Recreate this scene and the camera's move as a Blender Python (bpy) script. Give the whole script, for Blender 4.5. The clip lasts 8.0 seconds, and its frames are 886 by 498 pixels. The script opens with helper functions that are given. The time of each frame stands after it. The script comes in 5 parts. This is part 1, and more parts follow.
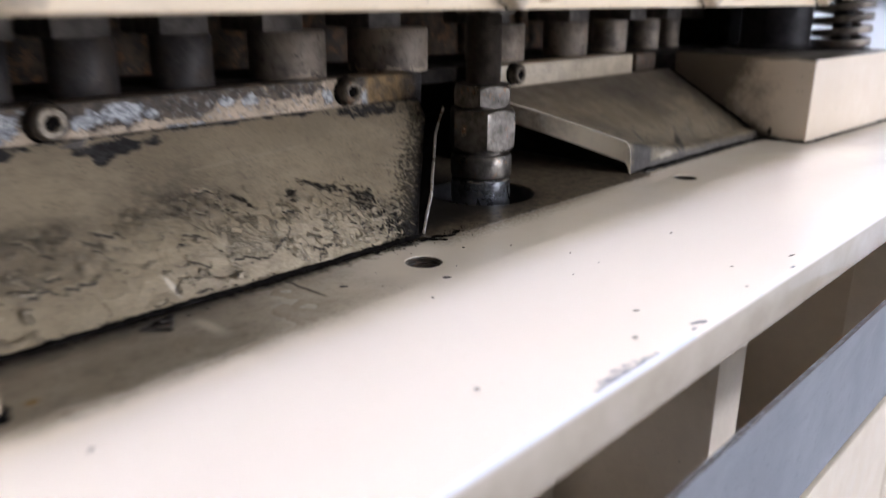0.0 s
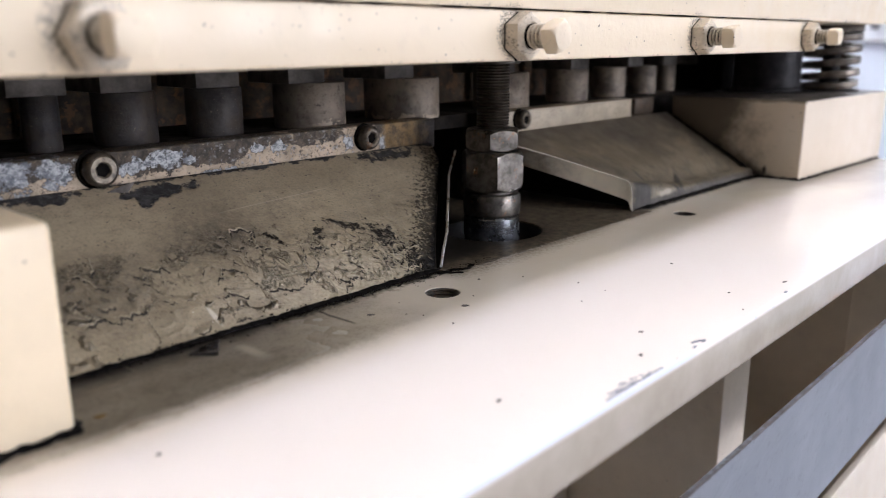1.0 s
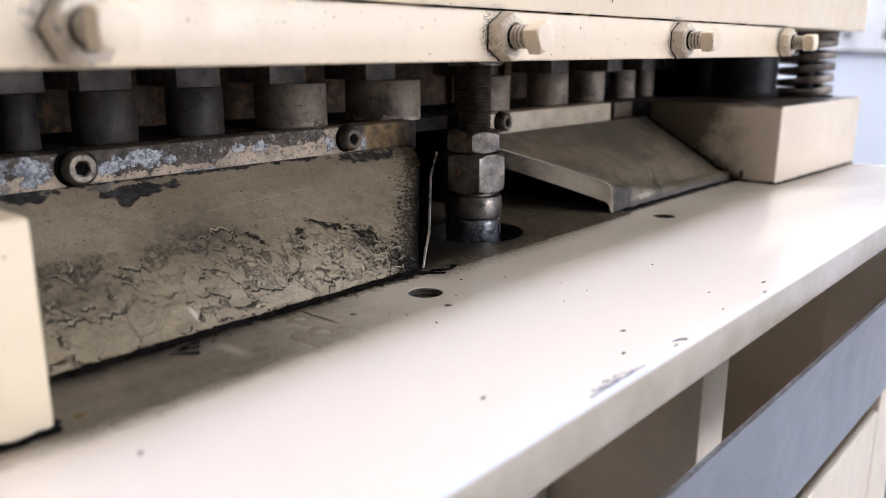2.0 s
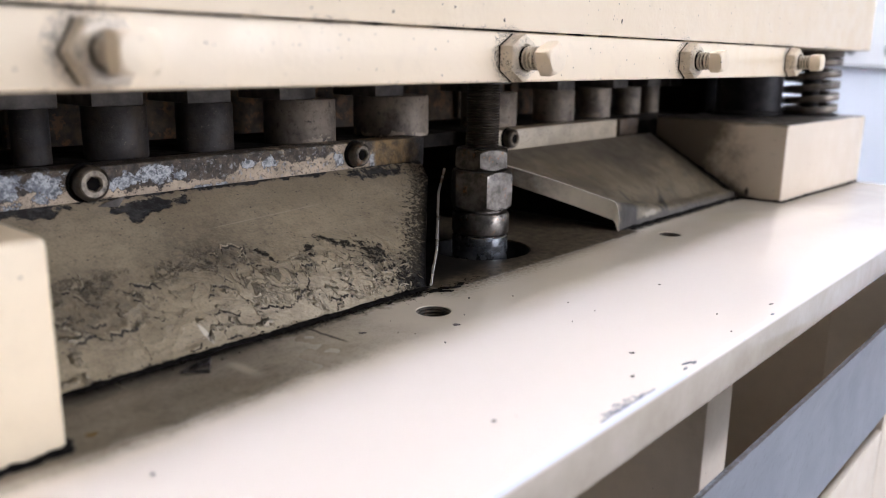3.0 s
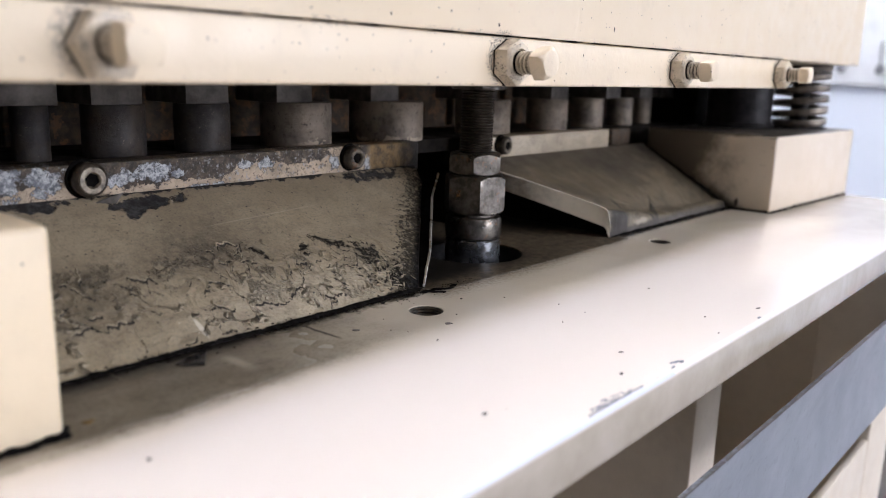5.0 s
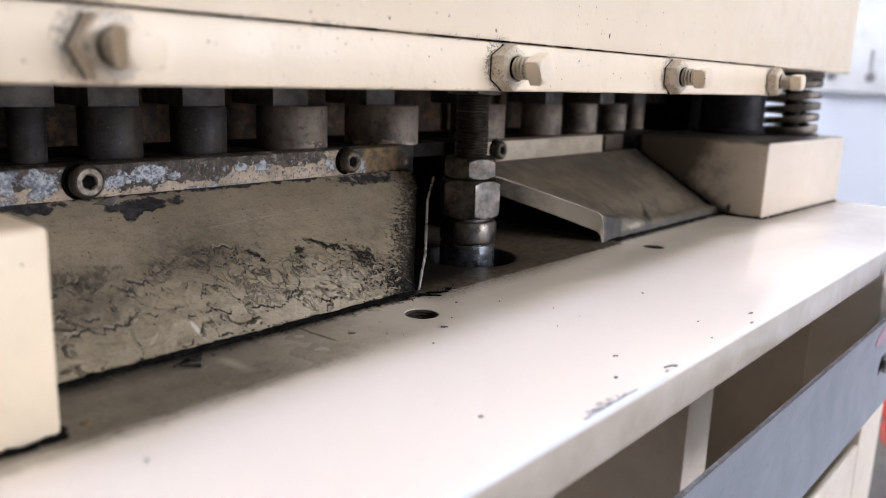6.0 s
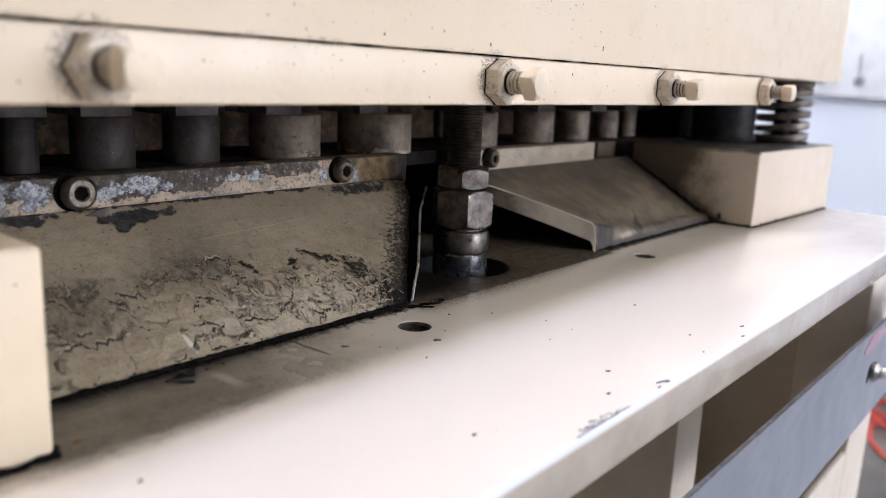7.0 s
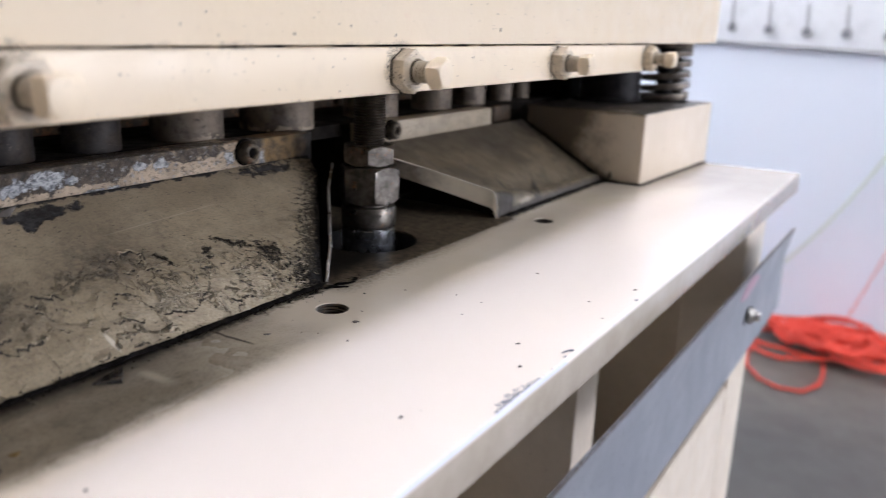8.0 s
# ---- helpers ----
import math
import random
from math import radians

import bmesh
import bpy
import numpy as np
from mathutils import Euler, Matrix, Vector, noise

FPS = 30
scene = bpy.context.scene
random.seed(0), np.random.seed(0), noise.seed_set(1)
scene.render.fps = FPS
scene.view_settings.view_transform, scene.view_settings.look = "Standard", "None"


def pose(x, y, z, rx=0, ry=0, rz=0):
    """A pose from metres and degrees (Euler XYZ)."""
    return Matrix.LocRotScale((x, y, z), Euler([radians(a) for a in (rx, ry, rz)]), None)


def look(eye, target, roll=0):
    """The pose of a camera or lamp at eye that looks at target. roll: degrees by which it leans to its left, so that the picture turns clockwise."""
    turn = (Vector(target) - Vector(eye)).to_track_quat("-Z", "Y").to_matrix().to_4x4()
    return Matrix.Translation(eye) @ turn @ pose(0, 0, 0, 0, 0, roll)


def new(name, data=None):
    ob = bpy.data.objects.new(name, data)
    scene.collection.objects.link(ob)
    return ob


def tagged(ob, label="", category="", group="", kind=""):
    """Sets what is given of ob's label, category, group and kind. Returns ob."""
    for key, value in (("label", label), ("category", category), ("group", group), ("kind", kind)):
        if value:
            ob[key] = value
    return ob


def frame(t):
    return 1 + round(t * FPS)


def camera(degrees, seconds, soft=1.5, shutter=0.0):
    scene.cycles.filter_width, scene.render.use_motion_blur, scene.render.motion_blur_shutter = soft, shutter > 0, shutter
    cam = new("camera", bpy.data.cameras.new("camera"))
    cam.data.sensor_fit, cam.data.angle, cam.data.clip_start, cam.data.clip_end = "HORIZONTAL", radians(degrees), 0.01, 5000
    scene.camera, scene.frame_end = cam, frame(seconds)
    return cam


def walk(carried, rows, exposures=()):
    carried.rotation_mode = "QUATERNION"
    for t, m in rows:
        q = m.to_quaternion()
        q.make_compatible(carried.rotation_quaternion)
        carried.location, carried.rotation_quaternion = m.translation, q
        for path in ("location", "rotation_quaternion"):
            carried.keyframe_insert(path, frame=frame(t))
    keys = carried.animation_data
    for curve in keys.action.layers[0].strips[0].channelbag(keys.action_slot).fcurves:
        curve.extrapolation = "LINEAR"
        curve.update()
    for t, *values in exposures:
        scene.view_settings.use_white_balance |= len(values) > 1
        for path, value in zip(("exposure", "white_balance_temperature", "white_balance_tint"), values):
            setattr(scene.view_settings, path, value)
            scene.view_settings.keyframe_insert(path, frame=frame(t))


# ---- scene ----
cam = camera(57.7, 8.0, soft=0.85, shutter=0.5)
PATH = [
    (0, (-0.0457, -0.1585, 0.9817), (0.6571, 0.4846, 0.6774), 0.64),
    (0.1, (-0.0521, -0.1706, 0.9833), (0.6370, 0.4972, 0.7019), 0.13),
    (0.2, (-0.0509, -0.1696, 0.9855), (0.6286, 0.5150, 0.7218), -0.12),
    (0.3, (-0.0555, -0.1690, 0.9933), (0.6193, 0.5243, 0.7403), -0.32),
    (0.4, (-0.0588, -0.1658, 0.9941), (0.6151, 0.5296, 0.7446), -0.39),
    (0.5, (-0.0639, -0.1633, 0.9891), (0.6146, 0.5270, 0.7377), -0.20),
    (0.7, (-0.0638, -0.1675, 0.9846), (0.6289, 0.5079, 0.7317), -0.11),
    (1, (-0.0643, -0.1692, 0.9833), (0.6469, 0.4878, 0.7332), -0.27),
    (1.5, (-0.0655, -0.1676, 0.9823), (0.6601, 0.4754, 0.7374), -0.24),
    (1.7, (-0.0656, -0.1684, 0.9812), (0.6628, 0.4715, 0.7364), -0.07),
    (2.8, (-0.0669, -0.1669, 0.9837), (0.6653, 0.4721, 0.7482), 0.78),
    (3, (-0.0675, -0.1661, 0.9846), (0.6649, 0.4742, 0.7529), 0.83),
    (3.5, (-0.0681, -0.1682, 0.9839), (0.6635, 0.4747, 0.7572), 1.01),
    (4, (-0.0685, -0.1680, 0.9836), (0.6640, 0.4756, 0.7619), 1.16),
    (4.5, (-0.0686, -0.1681, 0.9819), (0.6679, 0.4721, 0.7636), 1.43),
    (4.7, (-0.0697, -0.1689, 0.9816), (0.6689, 0.4690, 0.7634), 1.53),
    (5.8, (-0.0731, -0.1693, 0.9813), (0.6742, 0.4609, 0.7707), 1.99),
    (6, (-0.0733, -0.1690, 0.9815), (0.6752, 0.4597, 0.7707), 2.11),
    (6.5, (-0.0723, -0.1685, 0.9833), (0.6778, 0.4595, 0.7762), 2.31),
    (7, (-0.0736, -0.1676, 0.9861), (0.6826, 0.4517, 0.7749), 2.56),
    (7.5, (-0.0745, -0.1648, 0.9893), (0.7030, 0.4205, 0.7596), 2.42),
    (7.7, (-0.0771, -0.1647, 0.9910), (0.7174, 0.3920, 0.7484), 2.39),
    (8, (-0.0845, -0.1677, 1.0005), (0.7362, 0.3362, 0.7313), 2.01),
]
cam.data.dof.use_dof, cam.data.dof.focus_distance, cam.data.dof.aperture_fstop = True, 0.305, 11.5
walk(cam, [(t, look(eye, target, roll)) for t, eye, target, roll in PATH],
     [(0.0, 0.03), (0.5, 0.0), (1.0, 0.06), (1.5, 0.08), (3.0, 0.03), (4.5, 0.03), (6.5, 0.0), (7.5, -0.02), (8.0, -0.05)])

# ---- light of the hall ----
world = bpy.data.worlds.new("hall_air")
scene.world = world
world.use_nodes = True
world.node_tree.nodes["Background"].inputs[0].default_value = (0.80, 0.88, 1.0, 1)
world.node_tree.nodes["Background"].inputs[1].default_value = 0.3
LAMP_POWER = 8.0
WALL_FILL_POWER = 36.0
ROW_POWER = 19.5
TUBE_POWER = 72.0
WINDOW_POWER = 62.0


# ---- mesh helpers ----
def ring(centre, radius, n=32, axis="z", hexagon=False, turn=0.0):
    """A closed loop of points round an axis; with hexagon, radius is half the width across flats."""
    pts = []
    for i in range(n):
        a = 2 * math.pi * i / n
        r = radius
        if hexagon:
            b = (a + math.pi / 6) % (math.pi / 3) - math.pi / 6
            r = radius / math.cos(b)
        u, v = r * math.cos(a + turn), r * math.sin(a + turn)
        c = Vector(centre)
        pts.append(c + {"z": Vector((u, v, 0)), "y": Vector((u, 0, v)), "x": Vector((0, u, v))}[axis])
    return pts


def loft(bm, rings, caps=(True, True), closed=False):
    """Skins a row of loops of equal length."""
    made = [[bm.verts.new(p) for p in r] for r in rings]
    pairs = list(zip(made, made[1:])) + ([(made[-1], made[0])] if closed else [])
    for a, b in pairs:
        for i in range(len(a)):
            j = (i + 1) % len(a)
            bm.faces.new((a[i], a[j], b[j], b[i]))
    if caps[0] and not closed:
        bm.faces.new(list(reversed(made[0])))
    if caps[1] and not closed:
        bm.faces.new(made[-1])
    return bm


def lathe(profile, x, y, n=32, axis="z", bm=None, start=0.0, hexes=()):
    """profile: (radius, height) up the axis; hexes: indices of profile points whose ring is a hexagon."""
    bm = bm or bmesh.new()
    rings = []
    for i, (r, h) in enumerate(profile):
        centre = (x, y, h) if axis == "z" else (x, h, y)
        rings.append(ring(centre, r, n, axis, i in hexes, start))
    return loft(bm, rings)


def box(x0, x1, y0, y1, z0, z1, bevel=0.0, seg=2, bm=None):
    bm = bm or bmesh.new()
    m = Matrix.Translation(((x0 + x1) / 2, (y0 + y1) / 2, (z0 + z1) / 2)) @ Matrix.Diagonal((x1 - x0, y1 - y0, z1 - z0, 1))
    made = bmesh.ops.create_cube(bm, size=1, matrix=m)
    if bevel:
        edges = list({e for v in made["verts"] for e in v.link_edges})
        bmesh.ops.bevel(bm, geom=edges, offset=bevel, segments=seg, affect="EDGES", profile=0.5)
    return bm


def slab(poly, thickness, bm=None, bevel=0.0):
    """A flat sheet from a polygon in space, thickened against its normal."""
    bm = bm or bmesh.new()
    pts = [Vector(p) for p in poly]
    n = (pts[1] - pts[0]).cross(pts[2] - pts[1]).normalized()
    low = [bm.verts.new(p - n * thickness) for p in pts]
    top = [bm.verts.new(p) for p in pts]
    faces = [bm.faces.new(top), bm.faces.new(list(reversed(low)))]
    for i in range(len(pts)):
        j = (i + 1) % len(pts)
        faces.append(bm.faces.new((low[i], low[j], top[j], top[i])))
    if bevel:
        edges = list({e for f in faces for e in f.edges})
        bmesh.ops.bevel(bm, geom=edges, offset=bevel, segments=2, affect="EDGES")
    return bm


def tube(points, radius, n=8, bm=None, wobble=0.0, seed=0):
    """A round strand along points; radius may wobble."""
    bm = bm or bmesh.new()
    rnd = random.Random(seed)
    rings, up = [], Vector((0, 0, 1))
    pts = [Vector(p) for p in points]
    for i, p in enumerate(pts):
        d = (pts[min(i + 1, len(pts) - 1)] - pts[max(i - 1, 0)]).normalized()
        side = d.cross(up)
        side = side.normalized() if side.length > 1e-4 else Vector((1, 0, 0))
        lift = side.cross(d).normalized()
        r = radius * (1 + wobble * (noise.noise((i * 0.21, seed * 3.7, 0.3)) + 0.4 * (rnd.random() - 0.5)))
        rings.append([p + side * (r * math.cos(2 * math.pi * k / n)) + lift * (r * math.sin(2 * math.pi * k / n)) for k in range(n)])
    return loft(bm, rings)


def smear(points, width, height, seed, up=(0, 0, 1)):
    """A flat, uneven bead of grease pressed along a line; its two borders wander and its ends run out."""
    bm, rings, n = bmesh.new(), [], len(points)
    pts, up = [Vector(p) for p in points], Vector(up)
    for i, p in enumerate(pts):
        d = (pts[min(i + 1, n - 1)] - pts[max(i - 1, 0)]).normalized()
        side = d.cross(up).normalized()
        lift = side.cross(d).normalized()
        end = min(1.0, (i + 0.3) / 5, (n - 0.7 - i) / 5)
        a, b, c = [0.72 + 0.55 * noise.noise((i * f * 0.7, seed * 5.3 + j * 9.1, 0.7)) + 0.50 * noise.noise((i * f * 3.3, seed, j * 4.0)) for j, f in ((0, 0.31), (1, 0.27), (2, 0.43))]
        a, b, c = [max(0.18, v) * end for v in (a, b, c)]
        rings.append([p - lift * 0.0004, p - side * width * a, p - side * width * a * 0.55 + lift * height * c * 0.7, p + lift * height * c, p + side * width * b * 0.55 + lift * height * c * 0.6, p + side * width * b])
    return loft(bm, rings)


ROOT = {}


def finish(ob, bm, material, origin, smooth=40):
    bmesh.ops.recalc_face_normals(bm, faces=bm.faces)
    bmesh.ops.translate(bm, verts=bm.verts, vec=-Vector(origin))
    bm.to_mesh(ob.data)
    bm.free()
    ob.data.materials.append(material)
    ob.data.polygons.foreach_set("use_smooth", [True] * len(ob.data.polygons))
    ob.data.set_sharp_from_angle(angle=radians(smooth))
    return ob


def thing(name, origin, label, category, group="", kind=""):
    ob = new(name)
    ob.empty_display_size = 0.02
    ob.location = origin
    ROOT[ob.name] = Vector(origin)
    return tagged(ob, label, category, group, kind)


def part(name, bm, material, parent, label="", smooth=40):
    ob = new(name, bpy.data.meshes.new(name))
    ob.parent = parent
    ROOT[ob.name] = ROOT[parent.name]
    finish(ob, bm, material, ROOT[parent.name], smooth)
    return tagged(ob, label)


def solid(name, bm, material, origin, label, category="", group="", kind="", smooth=40):
    """A thing or a piece of the setting that is one mesh."""
    ob = new(name, bpy.data.meshes.new(name))
    ob.location = origin
    ROOT[ob.name] = Vector(origin)
    finish(ob, bm, material, origin, smooth)
    return tagged(ob, label, category, group, kind)


# ---- materials ----
class Mat:
    """A small node-material builder; every texture runs in world metres."""

    def __init__(self, name, rough=0.5, metal=0.0):
        self.m = bpy.data.materials.new(name)
        self.m.use_nodes = True
        self.t = self.m.node_tree
        self.bsdf = self.t.nodes["Principled BSDF"]
        self.bsdf.inputs["Roughness"].default_value = rough
        self.bsdf.inputs["Metallic"].default_value = metal
        self.pos = self.t.nodes.new("ShaderNodeNewGeometry").outputs["Position"]

    def put(self, socket, value):
        if hasattr(value, "is_output"):
            self.t.links.new(value, socket)
        elif isinstance(value, tuple) and len(value) == 3 and socket.type == "RGBA":
            socket.default_value = (*value, 1)
        else:
            socket.default_value = value

    def scaled(self, sx, sy, sz, where=None):
        n = self.t.nodes.new("ShaderNodeMapping")
        n.inputs["Scale"].default_value = (sx, sy, sz)
        self.put(n.inputs["Vector"], where or self.pos)
        return n.outputs[0]

    def noise(self, scale, detail=4, rough=0.55, distort=0.0, where=None, colour=False):
        n = self.t.nodes.new("ShaderNodeTexNoise")
        for k, v in (("Scale", scale), ("Detail", detail), ("Roughness", rough), ("Distortion", distort)):
            n.inputs[k].default_value = v
        self.put(n.inputs["Vector"], where or self.pos)
        return n.outputs["Color" if colour else "Fac"]

    def cells(self, scale, feature="DISTANCE_TO_EDGE", where=None):
        n = self.t.nodes.new("ShaderNodeTexVoronoi")
        n.feature = feature
        n.inputs["Scale"].default_value = scale
        self.put(n.inputs["Vector"], where or self.pos)
        return n.outputs["Distance"]

    def warped(self, scale, amount, where=None):
        """The position shifted by a noise of that scale."""
        c = self.noise(scale, 3, colour=True)
        n = self.t.nodes.new("ShaderNodeVectorMath")
        n.operation = "MULTIPLY_ADD"
        self.put(n.inputs[0], c)
        n.inputs[1].default_value = (amount,) * 3
        self.put(n.inputs[2], where or self.pos)
        return n.outputs[0]

    def ramp(self, value, low, high, a=0.0, b=1.0):
        n = self.t.nodes.new("ShaderNodeMapRange")
        n.interpolation_type = "SMOOTHSTEP"
        for k, v in zip(("From Min", "From Max", "To Min", "To Max"), (low, high, a, b)):
            n.inputs[k].default_value = v
        self.put(n.inputs["Value"], value)
        return n.outputs["Result"]

    def math(self, op, a, b=0.0):
        n = self.t.nodes.new("ShaderNodeMath")
        n.operation = op
        self.put(n.inputs[0], a)
        self.put(n.inputs[1], b)
        return n.outputs[0]

    def axis(self, which):
        n = self.t.nodes.new("ShaderNodeSeparateXYZ")
        self.put(n.inputs[0], self.pos)
        return n.outputs[which]

    def mix(self, fac, a, b):
        n = self.t.nodes.new("ShaderNodeMix")
        n.data_type = "RGBA"
        self.put(n.inputs["Factor"], fac)
        self.put(n.inputs[6], a)
        self.put(n.inputs[7], b)
        return n.outputs[2]

    def blob(self, along, up, c0, c1, r0, r1, turn=0.0, ragged=0.9, scale=150, edge=(0.75, 1.0)):
        """A ragged oval patch in two axes: 1 inside, 0 outside."""
        a, b = self.math("SUBTRACT", along, c0), self.math("SUBTRACT", up, c1)
        ca, sa = math.cos(turn), math.sin(turn)
        p = self.math("ADD", self.math("MULTIPLY", a, ca / r0), self.math("MULTIPLY", b, sa / r0))
        q = self.math("ADD", self.math("MULTIPLY", a, -sa / r1), self.math("MULTIPLY", b, ca / r1))
        d = self.math("SQRT", self.math("ADD", self.math("MULTIPLY", p, p), self.math("MULTIPLY", q, q)))
        d = self.math("ADD", d, self.math("MULTIPLY", self.math("SUBTRACT", self.noise(scale, 5, 0.7), 0.5), ragged))
        return self.ramp(d, edge[0], edge[1], 1, 0)

    def most(self, *values):
        out = values[0]
        for v in values[1:]:
            out = self.math("MAXIMUM", out, v)
        return out

    def bump(self, height, distance, strength=1.0, after=None):
        n = self.t.nodes.new("ShaderNodeBump")
        n.inputs["Distance"].default_value = distance
        n.inputs["Strength"].default_value = strength
        self.put(n.inputs["Height"], height)
        if after:
            self.put(n.inputs["Normal"], after)
        return n.outputs[0]

    def done(self, colour=None, rough=None, metal=None, normal=None, shine=None):
        for k, v in (("Base Color", colour), ("Roughness", rough), ("Metallic", metal), ("Normal", normal), ("Specular IOR Level", shine)):
            if v is not None:
                self.put(self.bsdf.inputs[k], v)
        return self.m


CREAM = (0.80, 0.680, 0.515)
CREAM_WARM = (0.765, 0.635, 0.450)


def dots(k, scale, size, share):
    """Scattered small round spots: about one cell in 1/share carries one."""
    n = k.t.nodes.new("ShaderNodeTexVoronoi")
    n.inputs["Scale"].default_value = scale
    k.put(n.inputs["Vector"], k.warped(900, 0.0006))
    sep = k.t.nodes.new("ShaderNodeSeparateColor")
    k.put(sep.inputs[0], n.outputs["Color"])
    spot = k.ramp(n.outputs["Distance"], size * 0.6, size, 1, 0)
    return k.math("MULTIPLY", spot, k.math("LESS_THAN", sep.outputs[0], share))


def cream_paint(name, base=CREAM, second=CREAM_WARM, specks=0.18, grime=0.0, gloss=0.38, oil=None, bolts=(), junction=False, worn=None):
    """Brushed machine enamel with pin holes, faint stains and an uneven skin; dust round the bolts and the seam."""
    k = Mat(name)
    x, y, z = k.axis(0), k.axis(1), k.axis(2)
    col = k.mix(k.ramp(k.noise(16, 3, 0.5), 0.3, 0.85, 0, 0.7), base, second)
    col = k.mix(k.ramp(k.noise(130, 4, 0.6), 0.60, 0.85, 0, 0.35), col, (0.70, 0.46, 0.36))
    col = k.mix(k.ramp(k.noise(70, 4, 0.6), 0.55, 0.85, 0, 0.35), col, (0.55, 0.47, 0.36))
    spots = k.math("MAXIMUM", dots(k, 330, 0.13, specks), dots(k, 120, 0.06, specks * 0.5))
    spots = k.math("MULTIPLY", spots, k.ramp(k.noise(45, 3), 0.40, 0.62, 0.15, 0.9))
    col = k.mix(spots, col, (0.07, 0.055, 0.045))
    if bolts:
        dust = k.math("MULTIPLY", k.ramp(k.math("ABSOLUTE", k.math("SUBTRACT", z, 0.9931)), 0.0002, 0.0022, 0.75, 0), k.ramp(k.noise(28, 4, 0.6), 0.42, 0.62))
        for bx in bolts:
            dx, dz = k.math("SUBTRACT", x, bx - 0.0012), k.math("SUBTRACT", z, 0.9858)
            far = k.math("SQRT", k.math("ADD", k.math("MULTIPLY", dx, dx), k.math("MULTIPLY", dz, dz)))
            dust = k.math("MAXIMUM", dust, k.ramp(far, 0.0066, 0.0108, 0.75, 0))
        grains = k.ramp(k.math("ADD", k.noise(2100, 3, 0.75), k.math("MULTIPLY", dust, 0.16)), 0.60, 0.68)
        col = k.mix(k.math("MULTIPLY", grains, k.ramp(dust, 0.02, 0.3)), col, (0.045, 0.038, 0.034))
        chipped = k.math("MULTIPLY", k.ramp(z, 0.9782, 0.9774), k.ramp(k.noise(640, 4, 0.7), 0.60, 0.64, 0, 0.8))
        col = k.mix(chipped, col, (0.06, 0.05, 0.042))
    if grime:
        film = k.ramp(k.noise(60, 6, 0.7), 0.35, 0.7, 0, grime)
        col = k.mix(film, col, (0.13, 0.105, 0.075))
        grains = k.ramp(k.noise(1200, 3, 0.7), 0.60 - 0.1 * grime, 0.66 - 0.1 * grime, 0, min(1.0, grime * 1.6))
        col = k.mix(k.math("MULTIPLY", grains, k.ramp(k.noise(200, 3), 0.40, 0.55)), col, (0.05, 0.042, 0.036))
    if worn:
        # rust and bare dark steel where the paint has gone
        rust = k.mix(k.ramp(k.noise(260, 5, 0.7), 0.35, 0.65), (0.080, 0.047, 0.022), (0.125, 0.105, 0.080))
        rim = k.math("ADD", y, k.math("MULTIPLY", k.math("SUBTRACT", k.noise(110, 6, 0.75), 0.5), 0.030))
        col = k.mix(k.ramp(rim, worn[0], worn[1], 0, 0.95), col, rust)
    if oil:
        reach = k.math("ADD", y, k.math("MULTIPLY", k.math("SUBTRACT", k.noise(40, 6, 0.7), 0.5), 0.06))
        col = k.mix(k.ramp(reach, oil[0], oil[1], 0, 0.92), col, (0.075, 0.058, 0.04))
    if junction:
        # soot and oil where the chute meets the block's side
        over = k.math("SUBTRACT", z, k.math("ADD", 0.9015, k.math("MULTIPLY", k.math("SUBTRACT", y, 0.029), 0.575)))
        over = k.math("ADD", over, k.math("MULTIPLY", k.math("SUBTRACT", k.noise(220, 6, 0.75), 0.5), 0.010))
        side = k.ramp(x, 0.4405, 0.4418, 1, 0)
        col = k.mix(k.math("MULTIPLY", k.most(k.ramp(over, 0.0005, 0.0085, 0.95, 0), k.blob(y, z, 0.0225, 0.9040, 0.0016, 0.0042, 0.1, 1.6, 260, (0.5, 1.1))), side), col, (0.05, 0.04, 0.03))
        lip = k.math("ADD", z, k.math("MULTIPLY", k.noise(60, 5, 0.7), 0.006))
        col = k.mix(k.math("MULTIPLY", k.ramp(lip, 0.9485, 0.9505, 0, 0.7), side), col, (0.10, 0.08, 0.055))
        flood = k.math("ADD", z, k.math("MULTIPLY", k.math("SUBTRACT", k.noise(70, 5, 0.7), 0.5), 0.0012))
        col = k.mix(k.ramp(flood, 0.9470, 0.9477, 0, 0.93), col, (0.012, 0.010, 0.009))
    rough = k.ramp(k.noise(90, 4), 0.3, 0.7, gloss - 0.08, gloss + 0.12)
    skin = k.bump(k.noise(420, 3), 0.0004, 0.3)
    skin = k.bump(k.noise(45, 2), 0.0015, 0.2, skin)
    return k.done(col, rough, None, skin)


TOP = 0.9


